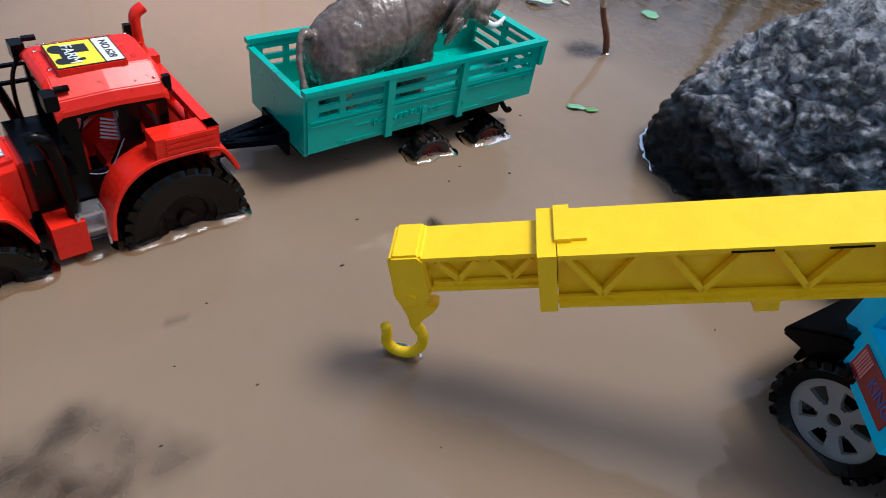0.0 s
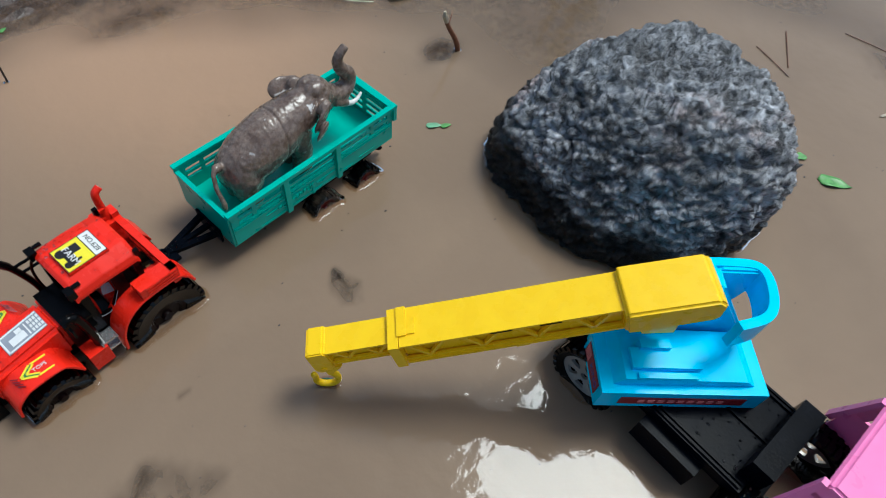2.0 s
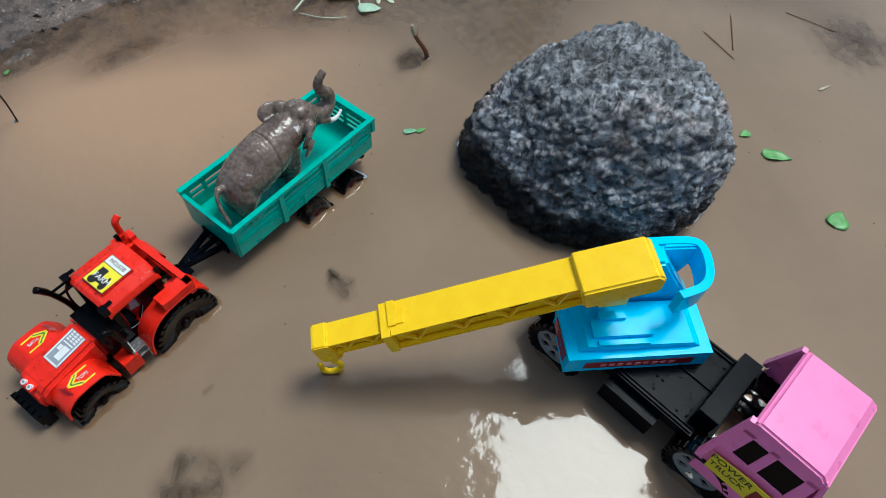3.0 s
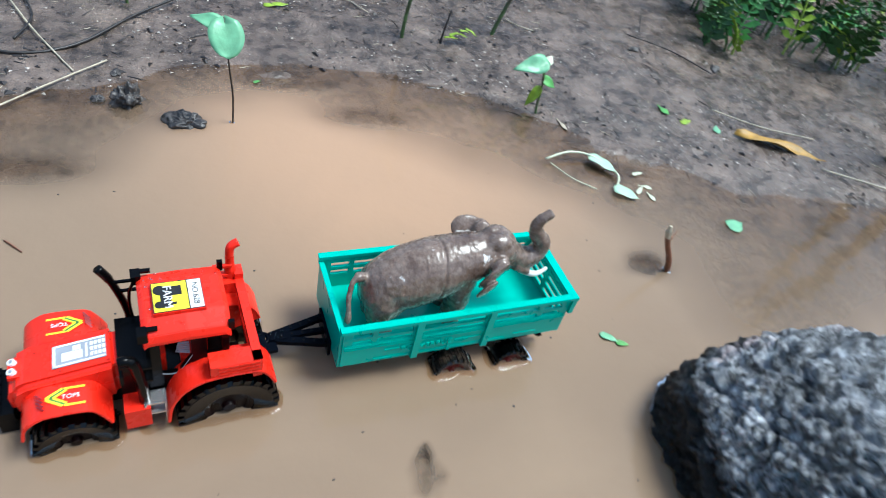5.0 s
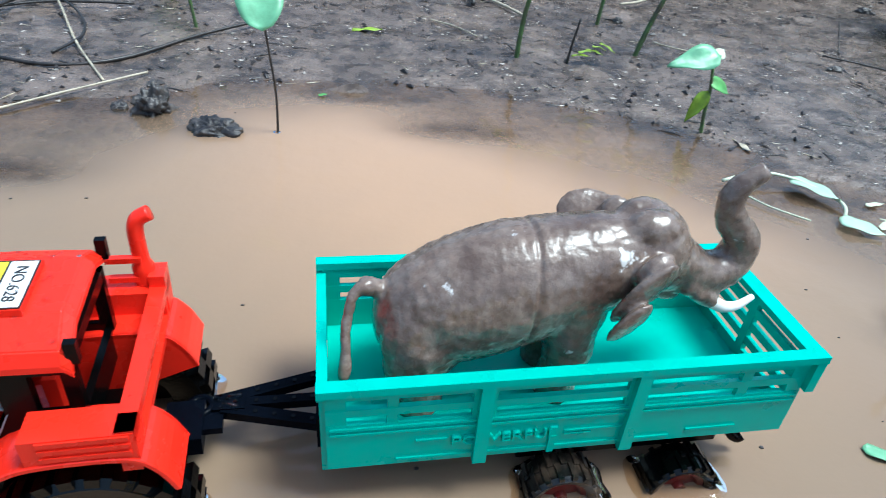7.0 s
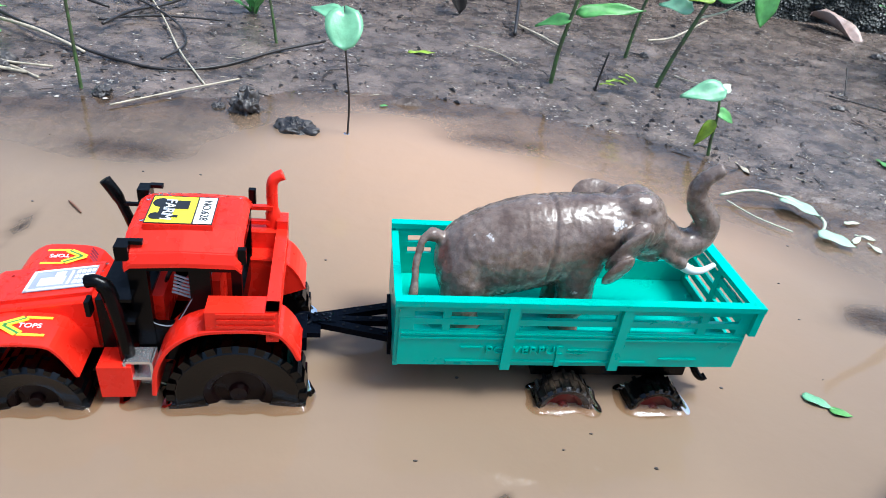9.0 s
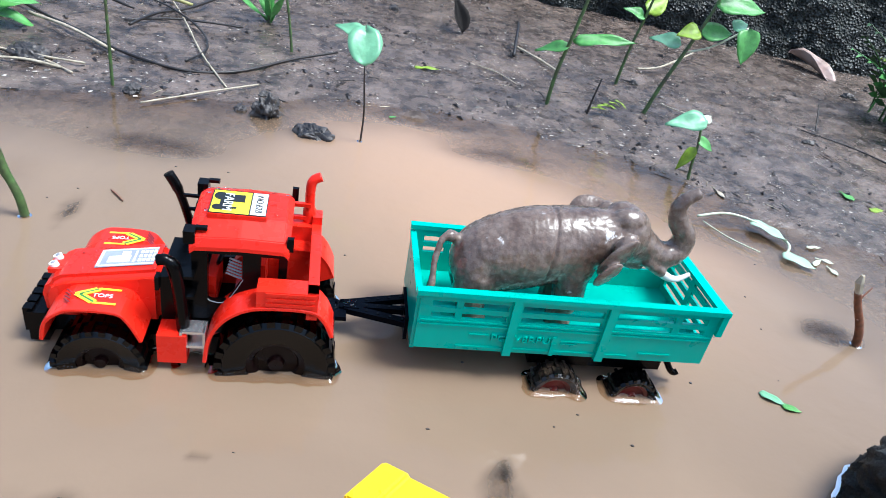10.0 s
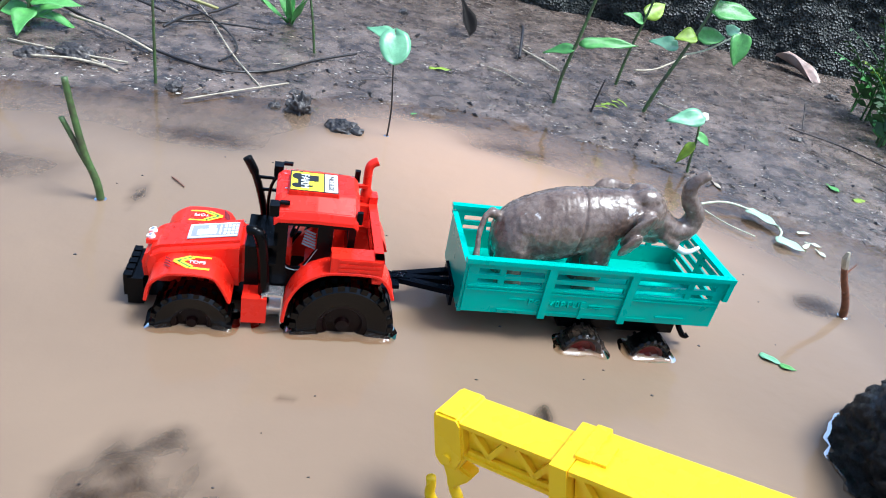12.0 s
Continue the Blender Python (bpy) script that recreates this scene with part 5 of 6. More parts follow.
p = plant("tall_weed", 0.554, 0.968, "tall green weed with broad leaves on the mud", [(0, 0, -0.01), (0.012, 0, 0.045), (0.030, 0, 0.105), (0.048, 0.002, 0.165), (0.060, 0.004, 0.225)], 0.0036, 0.0022)
for at, az, pt, a, b, mt in (((0.040, -0.004, 0.138), 190, -10, 0.036, 0.032, YLEAF), ((0.042, -0.004, 0.136), 10, 12, 0.054, 0.038, LEAF), ((0.108, -0.004, 0.156), -70, -70, 0.052, 0.042, LEAF), ((0.088, 0.0, 0.150), 30, 20, 0.034, 0.026, PALE_LEAF), ((0.050, 0, 0.178), 4, 6, 0.082, 0.042, LEAF), ((0.022, 0.002, 0.115), 170, 4, 0.048, 0.030, PALE_LEAF), ((0.058, 0, 0.215), 160, 15, 0.06, 0.04, LEAF), ((0.062, 0, 0.222), 40, 25, 0.06, 0.04, YLEAF)):
    leafc(p, at, az, pt, a, b, mt, droop=0.12)
part("side_stem", tube(curve([(0.030, 0, 0.105), (0.062, -0.002, 0.118), (0.090, -0.004, 0.140), (0.108, -0.004, 0.156)], 4), 0.0016, 6), PETIOLE, p, smooth=True)

p = plant("tall_weed", 0.541, 1.092, "slender weed with yellow-green leaves on the mud", [(0, 0, -0.01), (0.004, 0, 0.06), (0.014, 0, 0.13), (0.020, 0, 0.20)], 0.003, 0.0018)
leafc(p, (0.014, 0, 0.125), 30, 40, 0.05, 0.036, YLEAF)
leafc(p, (0.012, 0, 0.118), 190, 20, 0.04, 0.024, LEAF)
leafc(p, (0.020, 0, 0.19), 100, 40, 0.05, 0.03, YLEAF)

p = plant("bare_shoot", 0.457, 0.934, "bare brown shoot with one yellow-green fern leaf", [(0, 0, -0.01), (0.001, 0, 0.02), (0.006, 0, 0.060)], 0.0022, 0.0012, DARK_TWIG)
for k in range(5):
    leaf(p, pose(0.004 + 0.008 * k, 0, 0.014 + 0.0045 * k, 0, -20 + 8 * k, -18 + 36 * (k % 2)), 0.022, 0.008, YLEAF)

p = plant("broken_twig", 0.6, 0.44, "broken brown twig standing in the puddle", [(0.006, 0, -0.03), (0.0, 0, 0.005), (-0.009, 0.0, 0.024), (-0.019, 0.001, 0.040), (-0.027, 0.001, 0.054)], 0.0040, 0.0030, TWIG, 0)
part("bark_tip", tube([(-0.026, 0.001, 0.053), (-0.031, 0.001, 0.064), (-0.032, 0.001, 0.071)], [0.0030, 0.0036, 0.0016], 7), STRAW, p)
part("thorn", tube([(-0.022, 0.001, 0.046), (-0.008, 0.010, 0.056)], [0.0010, 0.0004], 5), TWIG, p)
part("thorn", tube([(-0.010, 0.0, 0.026), (-0.018, -0.004, 0.030)], [0.0010, 0.0004], 5), TWIG, p)

p = plant("grass_tuft", -0.112, 0.459, "two thick green grass blades standing in the water", [(0, 0, -0.03), (-0.002, 0, 0.012), (-0.010, 0, 0.040), (-0.016, 0.0, 0.075), (-0.020, 0.0, 0.106)], 0.0036, 0.0026, STEM, 0)
part("blade", tube(curve([(-0.004, 0, 0.022), (-0.014, 0, 0.044), (-0.026, 0, 0.072)], 4), [0.0028] * 5 + [0.0022] * 4, 7), STEM, p, smooth=True)

for x, y, dx, hgt in ((-0.159, 0.747, 0.0, 0.20), (0.011, 0.966, -0.045, 0.19)):
    plant("thin_reed", x, y, "single thin green reed in the mud", [(0, 0, -0.02), (dx * 0.3, 0, hgt * 0.4), (dx, 0, hgt)], 0.0022, 0.0012)

p = plant("grass_tuft", -0.047, 1.083, "tuft of broad green grass blades on the mud", [(0, 0, -0.01), (-0.004, 0, 0.04), (-0.012, 0, 0.10)], 0.004, 0.002)
for k, (a, tilt, ln) in enumerate(((200, -38, 0.12), (150, -62, 0.10), (20, -66, 0.12), (320, -58, 0.09), (250, -72, 0.11), (100, -75, 0.12))):
    leaf(p, pose(0, 0, 0.004, 0, tilt, a), ln, 0.013, LEAF, droop=0.1)

for x, y, seed in ((-0.355, 0.849, 1), (-0.411, 0.918, 2)):
    rnd = random.Random(seed)
    p = plant("low_weed", x, y, "low leafy weed at the muddy edge", [(0, 0, -0.01), (0.004, 0, 0.02), (0.010, 0, 0.045)], 0.003, 0.002)
    for k in range(9):
        leafc(p, (0.006, 0, 0.016 + 0.004 * k), rnd.uniform(0, 360), rnd.uniform(-15, 35), rnd.uniform(0.04, 0.065), rnd.uniform(0.024, 0.034), LEAF, face=(0, -0.35, 0.9))
plant("arched_stem", -0.325, 0.694, "pale green arched stem rising from the water", [(0, 0, -0.02), (0.004, 0, 0.04), (0.02, 0.01, 0.08), (0.06, 0.03, 0.115)], 0.0036, 0.0022, STEM)


def bush(x, y, seed, count, spread, high):
    """Ferny undergrowth: stems with paired leaflets."""
    rnd = random.Random(seed)
    T = thing("fern_bush", pose(x, y, on_ground(x, y)), "dense dark green ferny undergrowth on the bank", "bush")
    for s in range(count):
        a, tilt = rnd.uniform(0, 2 * math.pi), rnd.uniform(0.15, 1.0)
        ln = high * rnd.uniform(0.7, 1.25)
        bx, by = rnd.uniform(-spread, spread), rnd.uniform(-spread, spread)
        pts = curve([(bx + math.cos(a) * math.sin(tilt * t) * ln * t, by + math.sin(a) * math.sin(tilt * t) * ln * t, ln * t * math.cos(tilt * t * 0.9)) for t in (0, 0.33, 0.66, 1)], 3)
        bm = tube(pts, list(np.linspace(0.0022, 0.0008, len(pts))), 5)
        for i, q in enumerate(pts[2:]):
            d = (pts[min(i + 3, len(pts) - 1)] - pts[i + 1]).normalized()
            side = d.cross(Vector((0, 0, 1))).normalized()
            for sg in (-1, 1):
                l1 = rnd.uniform(0.018, 0.034) * (1.15 - i / len(pts))
                tip = q + side * sg * l1 + d * l1 * 0.5 - Vector((0, 0, rnd.uniform(0, 0.008)))
                mid = (q + tip) / 2
                wv = d * l1 * 0.26
                vs = [bm.verts.new(c) for c in (q, mid + wv + Vector((0, 0, 0.002)), tip, mid - wv + Vector((0, 0, 0.002)))]
                bm.faces.new(vs)
        f = part("frond", bm, (FERN, FERN, LEAF, FERN)[s % 4] if s % 9 else YLEAF, T)
    return T


bush(1.148, 1.127, 4, 34, 0.09, 0.16)
bush(1.295, 1.012, 5, 30, 0.10, 0.18)
bush(1.53, 0.819, 6, 34, 0.12, 0.22)
bush(1.734, 0.665, 7, 26, 0.12, 0.24)
bush(1.47, 0.60, 10, 24, 0.09, 0.13)
bush(1.64, 0.54, 12, 24, 0.10, 0.16)
bush(1.039, 0.99, 9, 8, 0.03, 0.09)
bush(-0.513, 1.005, 8, 20, 0.08, 0.12)


def bamboo(x, y, dx, dy, hgt, r):
    T = thing("bamboo_stake", pose(x, y, on_ground(x, y) - 0.02), "old yellow-green bamboo stake stuck in the bank", "bamboo stake", "stakes by the puddle")
    part("cane", tube([(dx * t, dy * t, hgt * t) for t in (0, 0.2, 0.4, 0.6, 0.8, 1)], [r, r * 0.97, r * 0.95, r * 0.93, r * 0.9, r * 0.88], 12), BAMBOO, T, smooth=True)
    for t in (0.25, 0.6, 0.9):
        part("node", tube([(dx * t, dy * t, hgt * t - 0.003), (dx * t, dy * t, hgt * t + 0.003)], r * 1.12, 12), BAMBOO, T)


bamboo(1.183, 0.64, 0.02, 0.05, 0.45, 0.011)
bamboo(1.24, 0.595, -0.01, 0.06, 0.50, 0.013)
bamboo(1.253, 0.607, 0.10, 0.06, 0.42, 0.009)

# leaves afloat
T = thing("fallen_sprig", pose(0, 0, 0.002), "pale sprig with two leaves afloat in the puddle", "leaf sprig")
part("stalk", tube(curve([(0.524, 0.641, 0.004), (0.562, 0.650, 0.009), (0.599, 0.646, 0.005), (0.621, 0.611, 0.003), (0.606, 0.584, 0.002)], 5), 0.0016, 7), PETIOLE, T, smooth=True)
leaf(T, pose(0.594, 0.650, 0.005, 0, -1, -56), 0.046, 0.026, SPRIG_LEAF, droop=0.01, fold=0.12)
leaf(T, pose(0.602, 0.585, 0.003, 0, 0, -42), 0.036, 0.026, SPRIG_LEAF, droop=0.01, fold=0.05)
part("fallen_thread", tube(curve([(0.530, 0.636, 0.001), (0.548, 0.605, 0.001), (0.575, 0.582, 0.001)], 5), 0.0009, 5), PETIOLE, T, smooth=True)


def afloat(x, y, turn, length, width, material, label):
    ob = part("floating_leaf", leaf_mesh(length, width, droop=0.02, fold=0.1), material, None, smooth=True)
    ob.matrix_basis = pose(x, y, on_ground(x, y) + 0.0016, 0, -1.5, turn)
    return tagged(ob, label, "leaf", "leaves on the puddle")


afloat(0.468, 0.359, -35, 0.020, 0.010, PALE_LEAF, "small green leaf afloat in muddy water")
afloat(0.481, 0.347, -20, 0.014, 0.008, LEAF, "small green leaf afloat in muddy water")
afloat(0.742, 0.505, 20, 0.030, 0.026, PALE_LEAF, "round pale green leaf afloat on the puddle")
afloat(0.792, -0.004, -60, 0.042, 0.022, LEAF, "green leaf afloat beside the boulder")
afloat(0.816, 0.026, 160, 0.018, 0.014, LEAF, "green leaf afloat beside the boulder")
afloat(0.742, -0.132, 10, 0.032, 0.030, LEAF, "round green leaf afloat on the puddle")
afloat(0.976, -0.008, -20, 0.026, 0.005, STRAW, "pale dry leaf afloat on the puddle")
afloat(0.162, 0.795, 30, 0.010, 0.006, LEAF, "tiny green leaf afloat by the shore")
afloat(0.591, 0.714, 100, 0.03, 0.006, STRAW, "pale dry leaf afloat on the puddle")
afloat(0.191, 0.998, 15, 0.040, 0.014, YLEAF, "yellow-green leaf lying on the mud")
afloat(0.789, 0.754, 100, 0.026, 0.014, LEAF, "small green leaf lying on the mud")
afloat(0.804, 0.735, 20, 0.026, 0.014, YLEAF, "small green leaf lying on the mud")
afloat(0.861, 0.712, 60, 0.024, 0.013, PALE_LEAF, "small green leaf lying on the mud")
for x, y, a, l in ((0.635, 0.575, 40, 0.022), (0.655, 0.56, 100, 0.018), (0.649, 0.615, 10, 0.02), (0.665, 0.585, 160, 0.02)):
    afloat(x, y, a, l, 0.007, PETIOLE, "pale leaf scrap afloat by the twig")

ob = part("dead_leaf", leaf_mesh(0.17, 0.052, droop=0.25, fold=0.9), DRYLEAF, smooth=True)
ob.matrix_basis = pose(1.068, 1.505, on_ground(1.07, 1.48) + 0.022, 0, 2, -66)
tagged(ob, "large curled brown dead leaf lying on the mud", "leaf")
ob = part("dead_leaf", leaf_mesh(0.16, 0.03, droop=0.05, fold=0.3), YELLOWDRY, smooth=True)
ob.matrix_basis = pose(0.895, 0.712, on_ground(0.94, 0.683) + 0.006, 0, 0, -24)
tagged(ob, "long yellow dead leaf lying on the bank", "leaf")
ob = part("dead_leaf", leaf_mesh(0.085, 0.032, droop=0.0, fold=0.9), ROTTEN, smooth=True)
ob.matrix_basis = pose(0.275, 1.219, on_ground(0.27, 1.224) + 0.002, 0, -42, 112)
tagged(ob, "black rotten leaf standing up on the mud", "leaf")
ob = part("dead_leaf", leaf_mesh(0.07, 0.03, droop=0.1, fold=0.4), DRYLEAF, smooth=True)
ob.matrix_basis = pose(1.349, 0.634, on_ground(1.36, 0.614) + 0.006, 0, 0, -30)
tagged(ob, "small brown dead leaf on the bank", "leaf")


# ---- twigs lying about ----
def twig(points, r, material, label):
    pts = curve([(x, y, on_ground(x, y) + z) for x, y, z in points], 6)
    bm = bmesh.new()
    rs = [r * (0.85 + 0.3 * noise.noise(q * 60)) for q in pts]
    add_tube(bm, pts, rs, 7)
    return tagged(part("fallen_twig", bm, material, None, smooth=True), label, "twig", "twigs on the mud")


twig([(-0.433, 1.007, 0.004), (-0.306, 0.908, 0.006), (-0.244, 0.871, 0.008), (-0.186, 0.841, 0.006), (-0.107, 0.823, 0.003), (-0.044, 0.851, 0.003), (0.017, 0.926, 0.004), (0.072, 0.986, 0.006)], 0.0024, DARK_TWIG, "long black curved twig lying on wet mud")
twig([(-0.255, 1.081, 0.006), (-0.184, 1.023, 0.012), (-0.128, 0.977, 0.008), (-0.096, 0.906, 0.004), (-0.108, 0.85, 0.002)], 0.0017, DARK_TWIG, "thin black twig lying on wet mud")
twig([(-0.222, 0.952, 0.003), (-0.163, 0.994, 0.008), (-0.074, 1.016, 0.004)], 0.0018, DARK_TWIG, "thin black twig lying on wet mud")
twig([(-0.319, 0.894, 0.010), (-0.251, 0.861, 0.012), (-0.192, 0.837, 0.006)], 0.0026, STRAW, "pale peeled twig on the mud")
twig([(-0.349, 0.789, 0.003), (-0.259, 0.781, 0.004), (-0.208, 0.758, 0.002)], 0.0018, STRAW, "pale peeled twig on the mud")
twig([(-0.114, 0.708, 0.003), (-0.059, 0.767, 0.004), (-0.008, 0.819, 0.003)], 0.0013, STRAW, "straw stalk lying across the waterline")
twig([(0.369, 1.206, 0.006), (0.412, 1.146, 0.005), (0.436, 1.109, 0.004)], 0.0026, STRAW, "pale straw stalk on the mud")
twig([(0.602, 1.176, 0.004), (0.656, 1.204, 0.012), (0.734, 1.265, 0.03)], 0.0022, STRAW, "pale straw stalk on the mud")
twig([(0.386, 1.306, 0.02), (0.378, 1.236, 0.03), (0.366, 1.147, 0.004)], 0.0036, DARK_TWIG, "dark leaning twig on the mud")
twig([(0.294, 1.055, 0.003), (0.324, 1.041, 0.004), (0.354, 1.007, 0.003)], 0.0012, STRAW, "straw scrap on the mud")
twig([(-0.463, 0.986, 0.02), (-0.313, 1.01, 0.03), (-0.165, 1.113, 0.02)], 0.0040, BAMBOO, "old cane lying on the bank")
twig([(0.841, 1, 0.004), (0.912, 0.952, 0.006), (0.963, 0.884, 0.004)], 0.0014, DARK_TWIG, "thin dark twig on the mud")
twig([(0.888, 0.772, 0.004), (0.959, 0.724, 0.006), (1.049, 0.696, 0.004)], 0.0016, STRAW, "straw stalk on the bank")
twig([(1.012, 0.625, 0.003), (1.093, 0.577, 0.005), (1.194, 0.53, 0.003)], 0.0018, STRAW, "straw stalk on the bank")
twig([(-0.202, 0.918, 0.010), (-0.190, 0.985, 0.012), (-0.165, 1.04, 0.010), (-0.140, 1.106, 0.012)], 0.0024, DARK_TWIG, "thin black twig lying on wet mud")
twig([(-0.227, 1.117, 0.012), (-0.185, 1.05, 0.012), (-0.147, 0.984, 0.008), (-0.095, 0.88, 0.006), (-0.042, 0.794, 0.002)], 0.0014, STRAW, "straw stalk lying across wet mud")
twig([(-0.305, 0.752, 0.003), (-0.262, 0.763, 0.005), (-0.223, 0.765, 0.003)], 0.0020, STRAW, "pale peeled twig on the mud")
twig([(-0.290, 0.785, 0.004), (-0.248, 0.778, 0.007), (-0.205, 0.786, 0.004)], 0.0016, STRAW, "pale peeled twig on the mud")
twig([(-0.40, 1.06, 0.02), (-0.28, 1.045, 0.03), (-0.16, 1.06, 0.012)], 0.0032, BAMBOO, "old cane lying on the bank")
twig([(-0.37, 0.97, 0.015), (-0.30, 0.99, 0.02), (-0.22, 0.985, 0.010)], 0.0024, DARK_TWIG, "thin black twig lying on wet mud")
twig([(0.60, 1.02, 0.002), (0.618, 0.996, 0.004), (0.640, 0.985, 0.002)], 0.0012, STRAW, "straw scrap on the mud")
twig([(0.88, 1.02, 0.003), (0.885, 1.04, 0.02), (0.887, 1.055, 0.035)], 0.0012, DARK_TWIG, "thin dark twig standing in the mud")
for x, y, a, l in ((0.944, 0.117, 70, 0.07), (0.963, 0.128, 30, 0.09), (1.134, 0.032, 100, 0.08), (-0.07, 0.516, -45, 0.022)):
    twig([(x, y, 0.001), (x + l * math.cos(radians(a)) / 2, y + l * math.sin(radians(a)) / 2, 0.0015), (x + l * math.cos(radians(a)), y + l * math.sin(radians(a)), 0.001)], 0.0008, TWIG, "thin brown twig lying in the puddle")


# ---- clods and crumbs ----
def clod(x, y, rx, ry, rz, seed):
    bm = bmesh.new()
    blob(bm, (0, 0, 0), (rx, ry, rz), None, 5)
    for v in bm.verts:
        n = v.co.normalized()
        q = v.co * 90 + Vector((seed * 7, 0, 0))
        v.co += n * (rz * 0.5 * noise.fractal(q, 0.7, 2.1, 4) + rz * 0.25 * noise.noise(v.co * 40 + Vector((seed, 3, 1))))
    ob = part("mud_clod", bm, STONE, smooth=True)
    ob.matrix_basis = pose(x, y, on_ground(x, y), 0, 0, seed * 37)
    return tagged(ob, "crumbly wet dark clod of earth at the shore", "clod", "clods at the shore")


for row in ((0.02, 0.741, 0.016, 0.015, 0.020, 1), (0.078, 0.704, 0.014, 0.026, 0.011, 2), (-0.136, 0.746, 0.014, 0.009, 0.008, 3), (-0.269, 0.791, 0.030, 0.018, 0.012, 4), (-0.013, 0.743, 0.007, 0.006, 0.005, 5), (-0.309, 0.765, 0.02, 0.012, 0.01, 6), (0.003, 0.798, 0.008, 0.006, 0.005, 7), (0.144, 1.323, 0.012, 0.01, 0.008, 8), (1.084, 1.259, 0.016, 0.008, 0.008, 9), (0.828, 0.95, 0.012, 0.006, 0.006, 10), (0.983, 0.904, 0.014, 0.008, 0.006, 11), (0.58, 1.112, 0.008, 0.007, 0.006, 12)):
    clod(*row)


def crumbs(name, count, seed, lo, hi, material, label, flat=1.0, long=1.0):
    rnd = random.Random(seed)
    verts, faces = [], []
    base = [(1, 0, 0), (-0.6, 0.8, 0.1), (-0.5, -0.9, 0), (0.1, 0.1, 0.9), (0.2, -0.1, -0.5)]
    tri = [(0, 1, 3), (1, 2, 3), (2, 0, 3), (1, 0, 4), (2, 1, 4), (0, 2, 4)]
    made = 0
    while made < count:
        x, y = rnd.uniform(-0.7, 1.9), rnd.uniform(0.35, 1.75)
        d = y - float(np.interp(x, [q[0] for q in SHORE], [q[1] for q in SHORE]))
        if d < -0.01 or rnd.random() > math.exp(-max(0, d) / 0.7) + 0.15 or noise.noise((x * 9, y * 9, seed)) < rnd.uniform(-0.5, 0.25):
            continue
        r = lo * (hi / lo) ** (rnd.random() ** 2.2)
        a = rnd.uniform(0, 6.3)
        z = on_ground(x, y)
        n0 = len(verts)
        sx, sy, sz = r * rnd.uniform(0.7, 1.7) * long, r * rnd.uniform(0.5, 1.0), r * rnd.uniform(0.4, 0.9) * flat
        for bx, by, bz in base:
            px, py = bx * sx, by * sy
            verts.append((x + px * math.cos(a) - py * math.sin(a), y + px * math.sin(a) + py * math.cos(a), z + bz * sz + 0.2 * sz))
        faces += [tuple(n0 + i for i in f) for f in tri]
        made += 1
    me = bpy.data.meshes.new(name)
    me.from_pydata(verts, [], faces)
    me.materials.append(material)
    return tagged(new(name, me), label, "litter", kind="stuff")


crumbs("mud_crumbs", 7000, 11, 0.0008, 0.0052, PEBBLE, "dark crumbs of earth strewn over the mud")
crumbs("pale_litter", 10000, 12, 0.0006, 0.0034, SPECK, "pale bits of straw and shell on the mud", 0.5)
crumbs("rotting_shreds", 2200, 13, 0.0008, 0.0022, DARK_TWIG, "dark rotting shreds of plants on the mud", 0.8, 7.0)
crumbs("straw_shreds", 900, 14, 0.0006, 0.0016, STRAW, "short pale shreds of straw on the mud", 0.8, 7.0)


def water_specks(count, seed):
    """Tiny bits afloat, thinly strewn over the water."""
    rnd = random.Random(seed)
    verts, faces = [], []
    for i in range(count):
        x, y, a = rnd.uniform(-0.35, 1.1), rnd.uniform(-0.2, 0.8), rnd.uniform(0, 6.3)
        r, w = rnd.uniform(0.0005, 0.0016), rnd.uniform(0.3, 0.9)
        ring = [(x + r * math.cos(a + k * 1.257), y + w * r * math.sin(a + k * 1.257)) for k in range(5)]
        n0 = len(verts)
        verts += [(u, v, 0.0001) for u, v in ring] + [(u * 0.7 + x * 0.3, v * 0.7 + y * 0.3, 0.0007) for u, v in ring]
        faces += [tuple(n0 + 5 + k for k in range(5))] + [(n0 + k, n0 + (k + 1) % 5, n0 + 5 + (k + 1) % 5, n0 + 5 + k) for k in range(5)]
    me = bpy.data.meshes.new("specks")
    me.from_pydata(verts, [], faces)
    me.materials.append(PEBBLE)
    return tagged(new("floating_specks", me), "tiny dark specks afloat on the muddy water", "litter", kind="stuff")


water_specks(140, 21)

# ---- dark bank wall behind ----
bm = bmesh.new()
a, b = Vector((-2.2, 2.293, 0)), Vector((3.2, 1.014, 0))
along = (b - a).normalized()
nrm = Vector((along.y, -along.x, 0))
cols, rws = 440, 40
for sgn, off in ((1, 0.0), (-1, -0.25)):
    rows = []
    for j in range(rws + 1):
        row = []
        for i in range(cols + 1):
            q = a + (b - a) * (i / cols) + nrm * off
            q.z = -0.02 + 0.32 * j / rws
            if sgn > 0:
                q += nrm * (0.035 * noise.noise(q * 6) + 0.014 * noise.fractal(q * 40, 0.8, 2, 4) - 0.10 * (j / rws) ** 1.5)
            row.append(bm.verts.new(q))
        rows.append(row)
    for r0, r1 in zip(rows, rows[1:]):
        for i in range(cols):
            bm.faces.new((r0[i], r0[i + 1], r1[i + 1], r1[i]))
    if sgn > 0:
        front = rows
    else:
        for i in range(cols):
            bm.faces.new((front[-1][i], front[-1][i + 1], rows[-1][i + 1], rows[-1][i]))
        for j in range(rws):
            for i in (0, cols):
                bm.faces.new((front[j][i], front[j + 1][i], rows[j + 1][i], rows[j][i]))
tagged(part("wall_north", bm, BANK, smooth=True), "dark rough mossy earth bank wall behind the mud", "wall", kind="structure")


